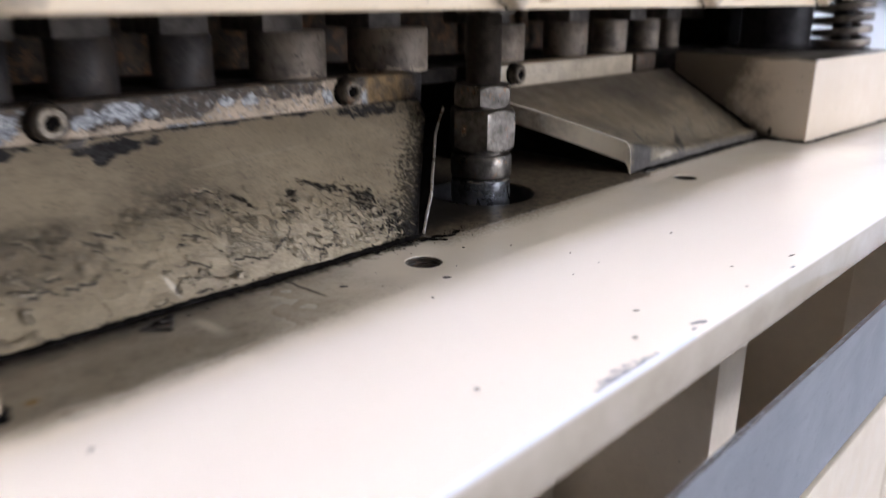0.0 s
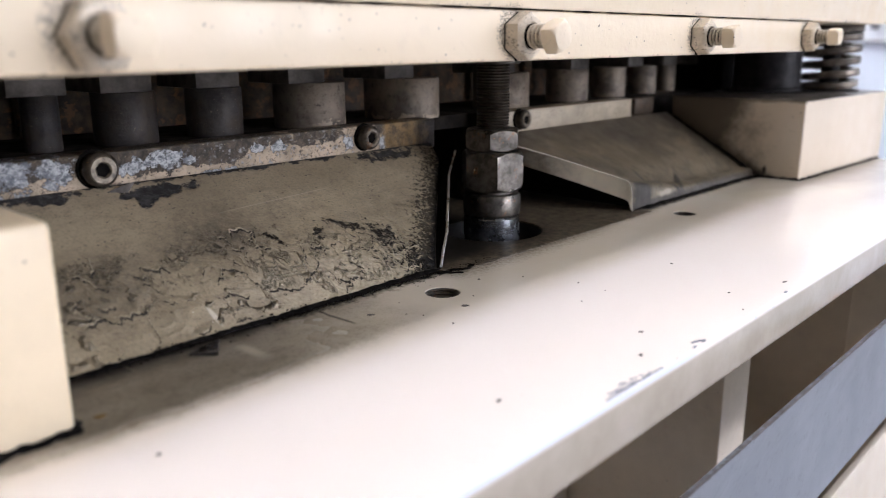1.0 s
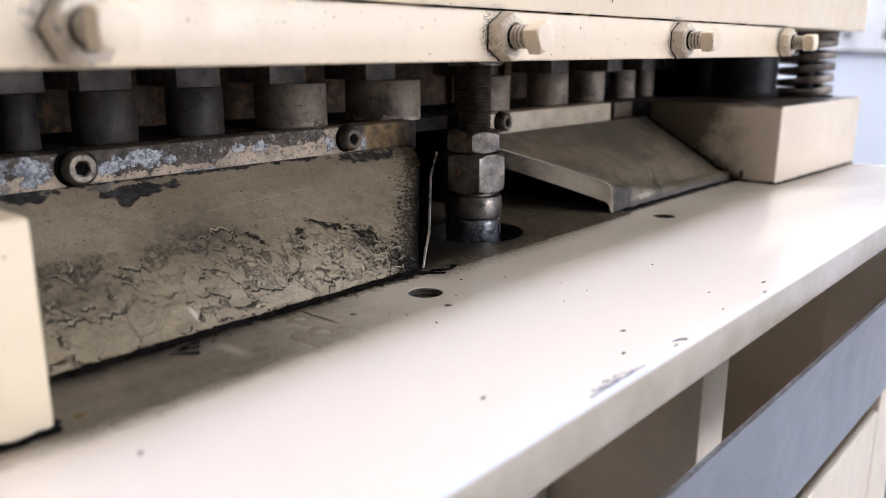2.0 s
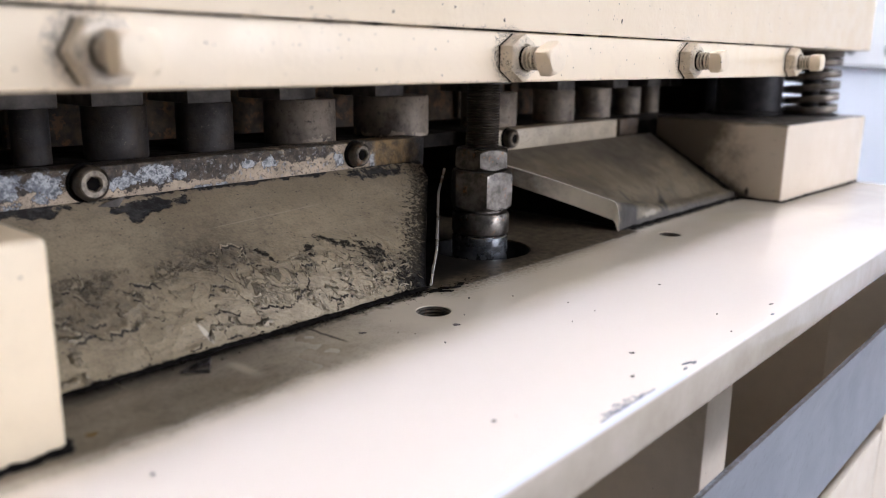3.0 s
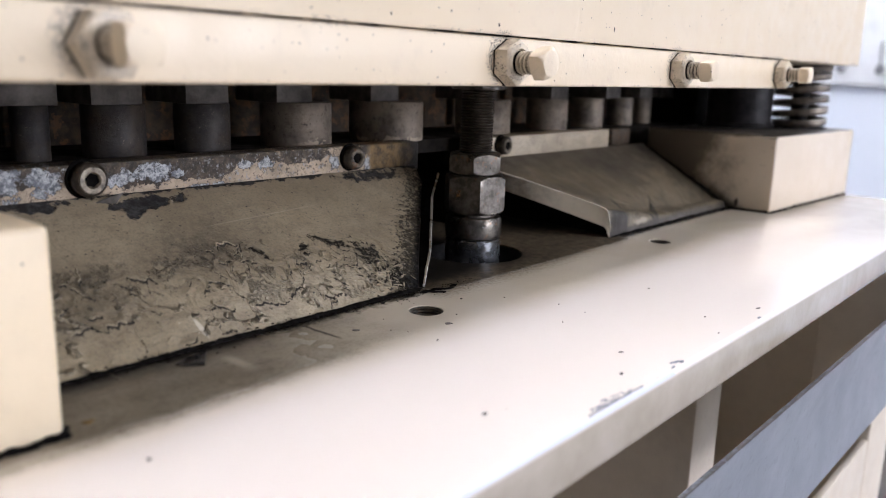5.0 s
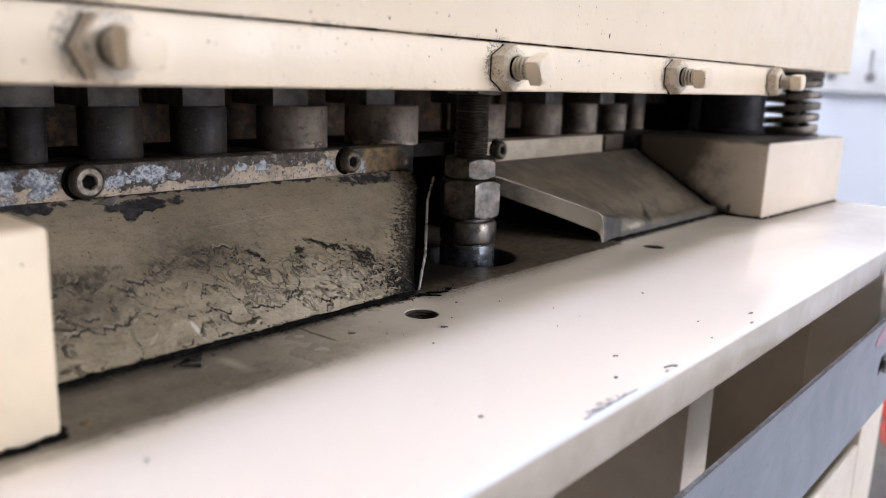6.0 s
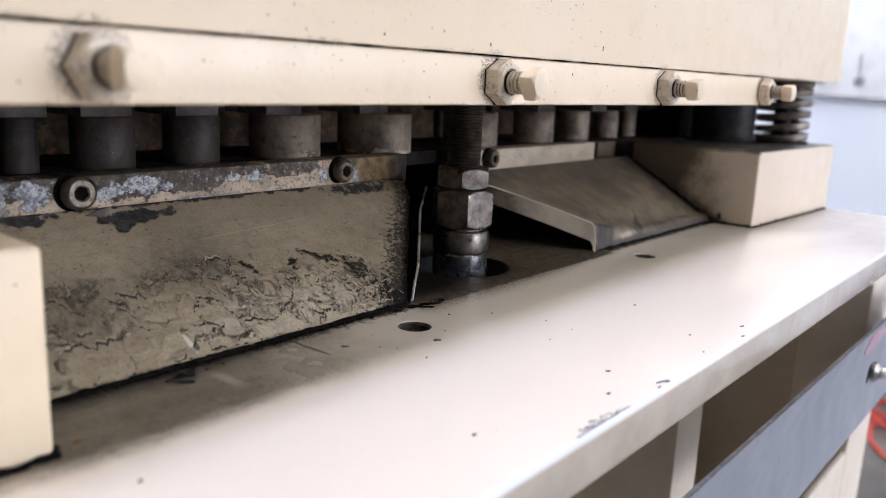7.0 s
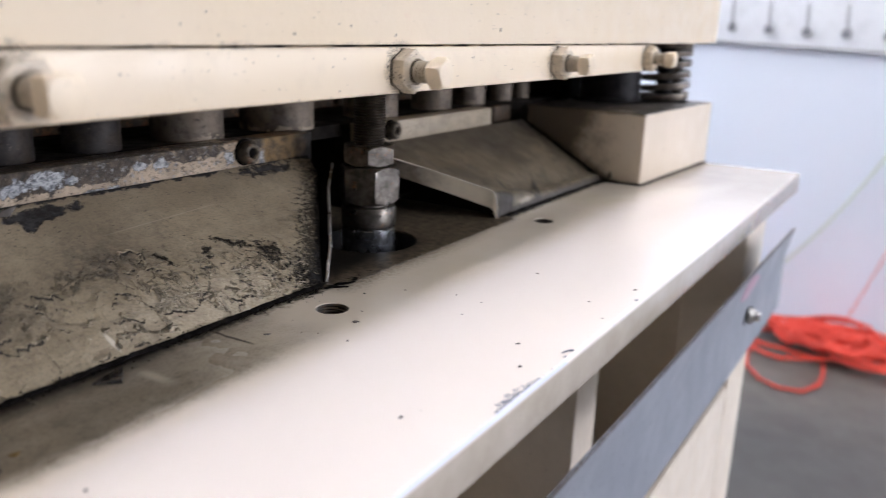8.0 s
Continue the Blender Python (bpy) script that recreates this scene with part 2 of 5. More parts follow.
def worktop_paint():
    """Cream enamel with an oily film and painted-in ram shade towards the tooling and a bare strip round the stud."""
    k = Mat("worktop_enamel")
    x, y = k.axis(0), k.axis(1)
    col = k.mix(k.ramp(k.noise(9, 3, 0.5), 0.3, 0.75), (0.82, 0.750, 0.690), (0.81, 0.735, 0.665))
    spots = k.math("MULTIPLY", dots(k, 160, 0.06, 0.05), k.ramp(y, -0.05, 0.0, 0.35, 1))
    col = k.mix(spots, col, (0.10, 0.085, 0.07))
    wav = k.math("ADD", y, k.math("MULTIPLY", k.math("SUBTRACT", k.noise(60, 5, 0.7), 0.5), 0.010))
    # oil film; its front edge follows the ram's shadow, so shade is painted in
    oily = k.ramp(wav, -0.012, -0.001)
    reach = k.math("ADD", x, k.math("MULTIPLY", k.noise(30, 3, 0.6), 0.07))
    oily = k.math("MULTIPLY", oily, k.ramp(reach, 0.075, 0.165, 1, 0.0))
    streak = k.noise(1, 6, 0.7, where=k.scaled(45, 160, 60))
    # the ram's shade on the cleaner paint, put into the colour
    ram_shade = k.math("MULTIPLY", k.ramp(wav, -0.022, -0.002), k.ramp(k.noise(18, 4, 0.6), 0.3, 0.7, 0.60, 0.90))
    col = k.mix(ram_shade, col, (0.70, 0.620, 0.480))
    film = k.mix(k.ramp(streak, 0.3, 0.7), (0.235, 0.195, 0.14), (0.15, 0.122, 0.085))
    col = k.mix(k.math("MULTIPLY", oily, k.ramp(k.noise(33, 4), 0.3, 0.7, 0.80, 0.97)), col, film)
    fine = k.ramp(k.noise(1, 5, 0.75, where=k.scaled(700, 1100, 700)), 0.48, 0.66, 0, 0.6)
    col = k.mix(k.math("MULTIPLY", fine, oily), col, (0.06, 0.05, 0.035))
    col = k.mix(k.math("MULTIPLY", k.ramp(k.noise(150, 6, 0.75), 0.48, 0.68, 0, 0.55), oily), col, (0.08, 0.066, 0.047))
    col = k.mix(k.math("MULTIPLY", k.ramp(k.noise(95, 6, 0.72, 0.6), 0.55, 0.70, 0, 0.5), oily), col, (0.36, 0.31, 0.235))
    near_foot = k.math("ADD", y, k.math("MULTIPLY", k.math("SUBTRACT", k.noise(120, 6, 0.75), 0.5), 0.016))
    col = k.mix(k.math("MULTIPLY", k.ramp(near_foot, 0.014, 0.027, 0, 0.75), oily), col, (0.045, 0.038, 0.03))
    # a pale rubbed streak through the film
    su = k.math("SUBTRACT", x, k.math("ADD", 0.0538, k.math("MULTIPLY", k.math("SUBTRACT", y, 0.012), -0.02)))
    rub = k.math("ADD", k.math("ABSOLUTE", su), k.math("MULTIPLY", k.math("SUBTRACT", k.noise(500, 4, 0.7), 0.5), 0.0016))
    rub = k.math("MULTIPLY", k.ramp(rub, 0.0002, 0.0030, 0.62, 0), k.math("MULTIPLY", k.ramp(y, 0.0012, 0.0120), k.ramp(y, 0.0150, 0.0220, 1, 0)))
    col = k.mix(rub, col, (0.62, 0.56, 0.47))
    sc = k.math("ABSOLUTE", k.math("SUBTRACT", x, k.math("ADD", 0.0876, k.math("MULTIPLY", k.math("SUBTRACT", k.noise(120, 3), 0.5), 0.003))))
    sc = k.math("MULTIPLY", k.ramp(sc, 0.0002, 0.0010, 0.8, 0), k.math("MULTIPLY", k.ramp(y, 0.006, 0.011), k.ramp(y, 0.026, 0.030, 1, 0)))
    col = k.mix(sc, col, (0.03, 0.026, 0.022))
    # enamel broken away along the front edge
    shape = k.math("MULTIPLY", k.ramp(x, 0.0855, 0.0990, 0.12, 1), k.ramp(x, 0.102, 0.134, 1, 0.12))
    shape = k.math("MULTIPLY", shape, k.ramp(x, 0.133, 0.139, 1, 0))
    depth = k.math("ADD", k.math("ADD", y, 0.0792), k.math("MULTIPLY", k.math("SUBTRACT", k.noise(420, 6, 0.78), 0.5), 0.0150))
    gone = k.math("LESS_THAN", depth, k.math("SUBTRACT", k.math("MULTIPLY", shape, 0.0046), 0.0013))
    gone = k.math("MULTIPLY", gone, k.math("GREATER_THAN", k.noise(1300, 4, 0.75), 0.45))
    gone = k.math("MAXIMUM", gone, k.math("MULTIPLY", k.math("LESS_THAN", y, -0.0786), k.ramp(shape, 0.02, 0.06)))
    gone = k.math("MULTIPLY", gone, k.math("GREATER_THAN", k.axis(2), TOP - 0.0012))
    bits = k.math("MULTIPLY", k.ramp(k.noise(620, 4, 0.7), 0.655, 0.665), k.ramp(k.math("ADD", y, k.math("MULTIPLY", k.noise(35, 3), 0.006)), -0.0752, -0.0758))
    bits = k.math("MULTIPLY", bits, k.math("MULTIPLY", k.ramp(x, 0.09, 0.10), k.ramp(x, 0.25, 0.27, 1, 0)))
    gone = k.math("MAXIMUM", gone, bits)
    metal = k.mix(k.ramp(k.noise(900, 4, 0.7), 0.35, 0.65), (0.09, 0.10, 0.13), (0.32, 0.34, 0.42))
    # bare metal; the rounded edge gets its bluish highlight as colour
    col = k.mix(gone, col, k.mix(k.ramp(y, -0.0779, -0.0784), metal, (0.66, 0.70, 0.80)))
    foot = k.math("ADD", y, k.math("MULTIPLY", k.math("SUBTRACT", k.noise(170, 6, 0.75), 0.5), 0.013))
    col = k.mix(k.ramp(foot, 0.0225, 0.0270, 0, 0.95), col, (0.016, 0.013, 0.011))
    lines = k.ramp(k.noise(1, 3, 0.5, where=k.scaled(420, 55, 60)), 0.66, 0.74, 0, 0.35)
    col = k.mix(k.math("MULTIPLY", lines, oily), col, (0.30, 0.26, 0.20))
    wob = k.math("MULTIPLY", k.math("SUBTRACT", k.noise(520, 6, 0.8), 0.5), 0.011)
    fringe = k.math("MULTIPLY", k.ramp(k.math("ADD", y, k.math("MULTIPLY", wob, 1.6)), 0.0110, 0.0230, 0, 0.75), k.ramp(x, 0.140, 0.150))
    fringe = k.math("MULTIPLY", fringe, k.math("MULTIPLY", k.ramp(x, 0.215, 0.300, 1, 0), k.ramp(k.noise(700, 5, 0.78), 0.36, 0.62, 0.35, 1)))
    col = k.mix(fringe, col, (0.185, 0.150, 0.102))
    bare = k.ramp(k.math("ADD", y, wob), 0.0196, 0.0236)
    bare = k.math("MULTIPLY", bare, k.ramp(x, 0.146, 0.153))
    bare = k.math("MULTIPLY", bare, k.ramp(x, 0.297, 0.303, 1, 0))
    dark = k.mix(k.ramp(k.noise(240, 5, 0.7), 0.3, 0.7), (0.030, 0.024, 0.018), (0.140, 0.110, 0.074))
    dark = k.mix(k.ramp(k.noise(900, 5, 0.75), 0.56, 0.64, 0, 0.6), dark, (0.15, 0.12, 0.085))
    # near-black shade between lip and stud, painted onto the bare strip
    lip_shade = k.math("ADD", y, k.math("MULTIPLY", k.math("SUBTRACT", k.noise(90, 6, 0.75), 0.5), 0.022))
    lip_shade = k.math("MULTIPLY", k.ramp(lip_shade, 0.024, 0.040, 0, 0.93), k.ramp(k.math("ADD", x, k.math("MULTIPLY", k.noise(70, 4), 0.02)), 0.252, 0.228))
    dark = k.mix(lip_shade, dark, (0.007, 0.006, 0.0055))
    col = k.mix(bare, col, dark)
    # the edge face is painted darker for its shaded side, over slight dirt
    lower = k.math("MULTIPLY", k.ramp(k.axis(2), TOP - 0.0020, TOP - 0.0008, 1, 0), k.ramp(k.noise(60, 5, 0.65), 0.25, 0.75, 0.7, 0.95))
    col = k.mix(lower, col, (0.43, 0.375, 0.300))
    rough = k.math("ADD", k.ramp(k.noise(70, 4), 0.3, 0.7, 0.10, 0.14), k.math("MULTIPLY", oily, 0.22))
    rough = k.math("ADD", rough, k.math("MULTIPLY", bare, 0.38))
    skin = k.bump(k.noise(380, 3), 0.0003, 0.07)
    skin = k.bump(k.math("SUBTRACT", 1.0, gone), 0.0002, 0.6, skin)
    return k.done(col, rough, None, skin, k.ramp(bare, 0, 1, 0.42, 0.12))


def wrinkled_enamel():
    """Soiled enamel on the long chute: pitted above, cracked into flakes and worm-like ridges below, black with grease at its corner and under the strip."""
    k = Mat("wrinkled_enamel")
    x, y, z = k.axis(0), k.axis(1), k.axis(2)
    col = k.mix(k.ramp(k.noise(22, 5, 0.6), 0.3, 0.7), (0.360, 0.300, 0.207), (0.265, 0.218, 0.147))
    col = k.mix(k.math("MULTIPLY", k.blob(x, z, 0.100, 0.9045, 0.060, 0.0085, 0, 1.0, 60, (0.2, 1.1)), 0.55), col, (0.58, 0.505, 0.385))
    col = k.mix(k.ramp(k.noise(170, 6, 0.75), 0.44, 0.74, 0, 0.5), col, (0.14, 0.115, 0.088))
    col = k.mix(k.ramp(k.noise(1100, 4, 0.78), 0.46, 0.66, 0, 0.42), col, (0.10, 0.082, 0.064))
    # drawn-out handling streaks and a cloud of soot
    col = k.mix(k.ramp(k.noise(1, 5, 0.7, where=k.scaled(30, 300, 300)), 0.52, 0.72, 0, 0.4), col, (0.18, 0.15, 0.115))
    cloud = k.most(k.blob(x, z, 0.076, 0.9215, 0.030, 0.0095, 0.1, 1.4, 70, (0.1, 1.2)), k.math("MULTIPLY", k.blob(x, z, 0.030, 0.914, 0.026, 0.0085, 0, 1.4, 80, (0.1, 1.2)), 0.80))
    grit = k.ramp(k.noise(420, 6, 0.78), 0.36, 0.66, 0.35, 1.0)
    col = k.mix(k.math("MULTIPLY", k.math("MULTIPLY", cloud, grit), 0.86), col, (0.070, 0.058, 0.044))
    # pin holes and short nicks
    pits = k.math("MULTIPLY", k.ramp(k.noise(1, 3, 0.6, where=k.scaled(480, 900, 620)), 0.665, 0.685), k.ramp(k.noise(55, 3), 0.40, 0.56))
    col = k.mix(k.math("MULTIPLY", pits, 0.8), col, (0.05, 0.042, 0.035))
    col = k.mix(k.math("MULTIPLY", dots(k, 420, 0.20, 0.35), k.ramp(k.noise(60, 4), 0.42, 0.6)), col, (0.05, 0.042, 0.034))
    col = k.mix(k.math("MULTIPLY", dots(k, 560, 0.16, 0.14), k.ramp(z, 0.914, 0.903)), col, (0.66, 0.60, 0.50))
    # flakes: broken outlines of large cells
    w = k.warped(95, 0.013)
    cell = k.cells(64, where=w)
    flake_zone = k.math("MULTIPLY", k.most(k.blob(x, z, 0.020, 0.909, 0.026, 0.0105, 0, 0.6, 90, (0.75, 1.05)), k.blob(x, z, 0.072, 0.9055, 0.026, 0.0062, 0, 0.6, 90, (0.75, 1.05)), k.blob(x, z, 0.108, 0.9065, 0.022, 0.0060, 0, 0.6, 90, (0.75, 1.05))), k.ramp(k.noise(120, 4, 0.65), 0.50, 0.57))
    crack = k.math("MULTIPLY", k.ramp(cell, 0.0015, 0.0085, 1, 0), flake_zone)
    lifted = k.math("MULTIPLY", k.ramp(cell, 0.006, 0.10, 1, 0), flake_zone)
    # worms: level lines of two distorted noises
    n1 = k.math("ABSOLUTE", k.math("SUBTRACT", k.noise(1, 2, 0.5, 1.4, where=k.scaled(290, 200, 270)), 0.5))
    n2 = k.math("ABSOLUTE", k.math("SUBTRACT", k.noise(1, 2, 0.5, 1.8, where=k.scaled(460, 330, 430)), 0.5))
    patchy = k.ramp(k.noise(95, 5, 0.7), 0.49, 0.55)
    worm_zone = k.math("MULTIPLY", k.most(k.blob(x, z, 0.100, 0.9105, 0.030, 0.0072, 0, 0.8, 100, (0.6, 1.0)), k.blob(x, z, 0.130, 0.9075, 0.022, 0.0070, 0, 0.8, 100, (0.6, 1.0))), patchy)
    curl_zone = k.math("MULTIPLY", k.most(k.blob(x, z, 0.050, 0.9165, 0.060, 0.0060, 0.02, 1.2, 70, (0.4, 1.0)), k.blob(x, z, 0.018, 0.9155, 0.024, 0.0055, 0, 1.0, 80, (0.4, 1.0))), k.ramp(k.noise(110, 4, 0.65), 0.50, 0.57))
    corner = k.blob(x, z, 0.1420, 0.9060, 0.0180, 0.0075, -0.35, 2.2, 130, (0.3, 1.0))
    worm_zone = k.most(worm_zone, k.math("MULTIPLY", corner, k.ramp(k.noise(60, 3), 0.30, 0.45)))
    worm = k.math("MULTIPLY", k.ramp(n1, 0.003, 0.017, 1, 0), worm_zone)
    curl = k.math("MULTIPLY", k.ramp(n2, 0.005, 0.024, 1, 0), curl_zone)
    ridge = k.math("MULTIPLY", k.ramp(n1, 0.018, 0.075, 1, 0), worm_zone)
    # dark lines draw the shade beside cracks and ridges
    dark = k.most(k.math("MULTIPLY", crack, 0.8), k.math("MULTIPLY", curl, 0.85), k.math("MULTIPLY", worm, 0.7))
    col = k.mix(k.math("MULTIPLY", dark, 0.88), col, (0.030, 0.026, 0.021))
    # grease: a slanting run of black spots into the corner, the rim (shade painted in too) and the strip's foot
    spotty = k.noise(430, 6, 0.78)
    runs = k.most(k.blob(x, z, 0.1290, 0.9165, 0.0150, 0.0019, -0.32, 2.6, 240, (0.2, 1.1)), k.blob(x, z, 0.1130, 0.9165, 0.0042, 0.0024, 0.4, 3.0, 300, (0.2, 1.1)), k.blob(x, z, 0.0950, 0.9175, 0.0052, 0.0016, -0.6, 3.0, 300, (0.2, 1.1)),
                  k.blob(x, z, 0.1400, 0.9120, 0.0110, 0.0052, -0.4, 2.6, 200, (0.1, 1.2)), k.math("MULTIPLY", corner, 0.8))
    sump = k.blob(x, z, 0.1430, 0.9032, 0.0130, 0.0026, -0.15, 1.6, 200, (0.5, 1.0))
    black = k.ramp(k.math("ADD", k.math("ADD", k.math("MULTIPLY", runs, 0.205), k.math("MULTIPLY", sump, 0.30)), spotty), 0.645, 0.685, 0, 0.95)
    col = k.mix(black, col, (0.012, 0.011, 0.011))
    # pale lines draw the light caught by ridges and flake edges
    pale = k.math("MULTIPLY", k.math("MULTIPLY", k.ramp(n1, 0.020, 0.050, 1, 0), k.ramp(n1, 0.008, 0.018)), k.math("MULTIPLY", k.most(worm_zone, corner), k.ramp(z, 0.9145, 0.9085)))
    edges = k.math("MULTIPLY", k.math("MULTIPLY", k.ramp(cell, 0.018, 0.040, 1, 0), k.ramp(cell, 0.010, 0.018)), flake_zone)
    col = k.mix(k.most(k.math("MULTIPLY", pale, 0.9), k.math("MULTIPLY", edges, 0.5)), col, (0.60, 0.525, 0.40))
    rim_x = k.math("ADD", 0.1475, k.math("MULTIPLY", k.math("SUBTRACT", y, 0.0305), 1.16))
    to_rim = k.math("SUBTRACT", rim_x, x)
    peppered = k.math("ADD", k.noise(1, 5, 0.75, where=k.scaled(620, 620, 760)), k.math("MULTIPLY", k.ramp(to_rim, 0.0, 0.030, 0.22, -0.05), k.ramp(z, 0.912, 0.926, 1.12, 0.90)))
    pepper = k.ramp(peppered, 0.61, 0.67, 0, 0.86)
    col = k.mix(pepper, col, (0.013, 0.012, 0.012))
    # black rim beside the lip: grease together with painted shade
    band = k.math("ADD", to_rim, k.math("MULTIPLY", k.math("SUBTRACT", k.noise(240, 5, 0.75), 0.5), 0.012))
    band = k.ramp(band, 0.0015, 0.0055, 0.96, 0)
    col = k.mix(band, col, (0.010, 0.010, 0.011))
    foot = k.math("ADD", z, k.math("MULTIPLY", k.math("SUBTRACT", k.noise(70, 6, 0.72), 0.5), 0.0085))
    bare = k.most(k.ramp(foot, 0.9366, 0.9370), k.blob(x, z, 0.0700, 0.9345, 0.0125, 0.0019, 0.05, 3.0, 150, (0.80, 1.05)), k.blob(x, z, 0.0630, 0.9328, 0.0050, 0.0017, 0.3, 3.2, 190, (0.80, 1.05)), k.blob(x, z, 0.0330, 0.9366, 0.0090, 0.0020, 0, 3.0, 160, (0.80, 1.05)),
                  k.blob(x, z, 0.1780, 0.9355, 0.0180, 0.0020, 0, 4.5, 300, (0.6, 1.05)))
    col = k.mix(k.math("MULTIPLY", bare, 0.95), col, k.mix(k.ramp(k.noise(330, 4, 0.7), 0.4, 0.7), (0.014, 0.015, 0.018), (0.060, 0.062, 0.068)))
    # one rubbed spot and hair scratches
    rub = k.blob(x, z, 0.0567, 0.9040, 0.0011, 0.0026, 0.12, 0.5, 400, (0.45, 1.05))
    col = k.mix(k.math("MULTIPLY", rub, 0.75), col, (0.70, 0.65, 0.56))
    hair = k.ramp(k.math("ABSOLUTE", k.math("SUBTRACT", z, k.math("ADD", 0.9265, k.math("MULTIPLY", k.math("SUBTRACT", x, 0.09), 0.035)))), 0.00004, 0.00016, 0.22, 0)
    hair = k.math("MULTIPLY", hair, k.math("MULTIPLY", k.ramp(x, 0.078, 0.09), k.ramp(x, 0.125, 0.14, 1, 0)))
    col = k.mix(hair, col, (0.62, 0.56, 0.47))
    col = k.mix(k.ramp(k.noise(1, 2, 0.5, where=k.scaled(9, 950, 950)), 0.72, 0.76, 0, 0.25), col, (0.50, 0.45, 0.38))
    high = k.math("ADD", k.math("MULTIPLY", ridge, 1.0), k.math("ADD", lifted, k.math("MULTIPLY", k.ramp(n2, 0.02, 0.08, 1, 0), curl_zone)))
    high = k.math("SUBTRACT", high, k.math("ADD", k.math("MULTIPLY", dark, 0.9), k.math("MULTIPLY", bare, 0.25)))
    skin = k.bump(k.math("SUBTRACT", high, k.math("MULTIPLY", k.most(black, pepper), 0.35)), 0.0019, 1.0)
    swell = k.math("MULTIPLY", k.noise(1, 3, 0.55, 0.6, where=k.scaled(95, 95, 130)), k.ramp(z, 0.924, 0.912))
    skin = k.bump(swell, 0.0050, 0.55, skin)
    skin = k.bump(k.noise(700, 6, 0.72), 0.0005, 0.35, skin)
    return k.done(col, k.ramp(k.noise(90, 4), 0.3, 0.7, 0.34, 0.54), None, skin, k.ramp(k.most(black, pepper, band, bare, dark), 0, 1, 0.5, 0.12))


def oiled_enamel():
    """Even, oil-stained enamel on the short chute, cracked near its rolled front."""
    k = Mat("oiled_enamel")
    x, y, z = k.axis(0), k.axis(1), k.axis(2)
    col = k.mix(k.ramp(k.noise(26, 5, 0.6), 0.3, 0.7), (0.142, 0.113, 0.072), (0.095, 0.076, 0.049))
    col = k.mix(k.ramp(k.noise(190, 6, 0.75), 0.45, 0.75, 0, 0.4), col, (0.070, 0.058, 0.044))
    front = k.math("ADD", y, k.math("MULTIPLY", k.math("SUBTRACT", k.noise(50, 5, 0.7), 0.5), 0.022))
    col = k.mix(k.ramp(front, 0.060, 0.040, 0, 0.5), col, (0.215, 0.182, 0.130))
    stain = k.most(k.blob(x, y, 0.300, 0.052, 0.030, 0.010, -0.6, 1.2, 60, (0.1, 1.2)), k.blob(x, y, 0.385, 0.072, 0.050, 0.016, 0, 1.2, 50, (0.1, 1.2)))
    col = k.mix(k.math("MULTIPLY", stain, 0.5), col, (0.060, 0.050, 0.039))
    col = k.mix(k.ramp(k.noise(38, 6, 0.7, 0.4), 0.48, 0.62, 0, 0.6), col, (0.190, 0.153, 0.100))
    col = k.mix(k.ramp(k.noise(75, 6, 0.72, 0.5), 0.54, 0.68, 0, 0.7), col, (0.050, 0.042, 0.032))
    # darker towards the strip and the block
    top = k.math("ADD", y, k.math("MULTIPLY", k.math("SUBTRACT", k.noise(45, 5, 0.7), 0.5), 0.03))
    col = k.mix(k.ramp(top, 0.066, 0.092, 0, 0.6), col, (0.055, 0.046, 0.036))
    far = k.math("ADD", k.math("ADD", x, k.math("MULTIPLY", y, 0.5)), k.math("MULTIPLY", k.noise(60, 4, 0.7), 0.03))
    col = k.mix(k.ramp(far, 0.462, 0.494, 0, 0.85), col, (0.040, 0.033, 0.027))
    # cracks that arch back from the front
    lanes = k.t.nodes.new("ShaderNodeCombineXYZ")
    k.put(lanes.inputs[0], k.math("ADD", k.math("MULTIPLY", x, 42.0), k.math("MULTIPLY", y, -34.0)))
    k.put(lanes.inputs[1], k.math("MULTIPLY", y, 22.0))
    arcs = k.ramp(k.math("ABSOLUTE", k.math("SUBTRACT", k.noise(1.0, 2, 0.5, 0.9, where=lanes.outputs[0]), 0.5)), 0.004, 0.060, 0.30, 0)
    arcs = k.math("MULTIPLY", arcs, k.math("MULTIPLY", k.ramp(y, 0.062, 0.045), k.ramp(k.noise(30, 3), 0.40, 0.52)))
    col = k.mix(arcs, col, (0.040, 0.033, 0.027))
    split = k.most(k.blob(x, y, 0.3545, 0.0375, 0.0165, 0.0024, 0.64, 1.3, 170, (0.5, 1.1)), k.blob(x, y, 0.3275, 0.0370, 0.0120, 0.0018, 0.05, 1.3, 170, (0.5, 1.1)), k.blob(x, y, 0.3405, 0.0320, 0.0070, 0.0018, -1.0, 1.3, 170, (0.5, 1.1)), k.blob(x, y, 0.3205, 0.0430, 0.0080, 0.0018, 1.0, 1.3, 170, (0.5, 1.1)))
    # with a dark patch on the free front corner
    split = k.most(split, k.blob(x, y, 0.3035, 0.0300, 0.0125, 0.0060, 0.15, 1.6, 150, (0.6, 1.1)))
    col = k.mix(k.math("MULTIPLY", split, 0.93), col, (0.022, 0.019, 0.016))
    # darker along the foot, with a pale patch low on the front
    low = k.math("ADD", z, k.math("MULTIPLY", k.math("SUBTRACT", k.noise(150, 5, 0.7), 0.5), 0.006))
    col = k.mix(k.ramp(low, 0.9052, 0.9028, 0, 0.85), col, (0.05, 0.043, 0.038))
    pale_patch = k.blob(x, z, 0.327, 0.9052, 0.0130, 0.0022, 0, 3.0, 110, (0.3, 1.0))
    col = k.mix(k.math("MULTIPLY", pale_patch, 0.6), col, (0.45, 0.40, 0.32))
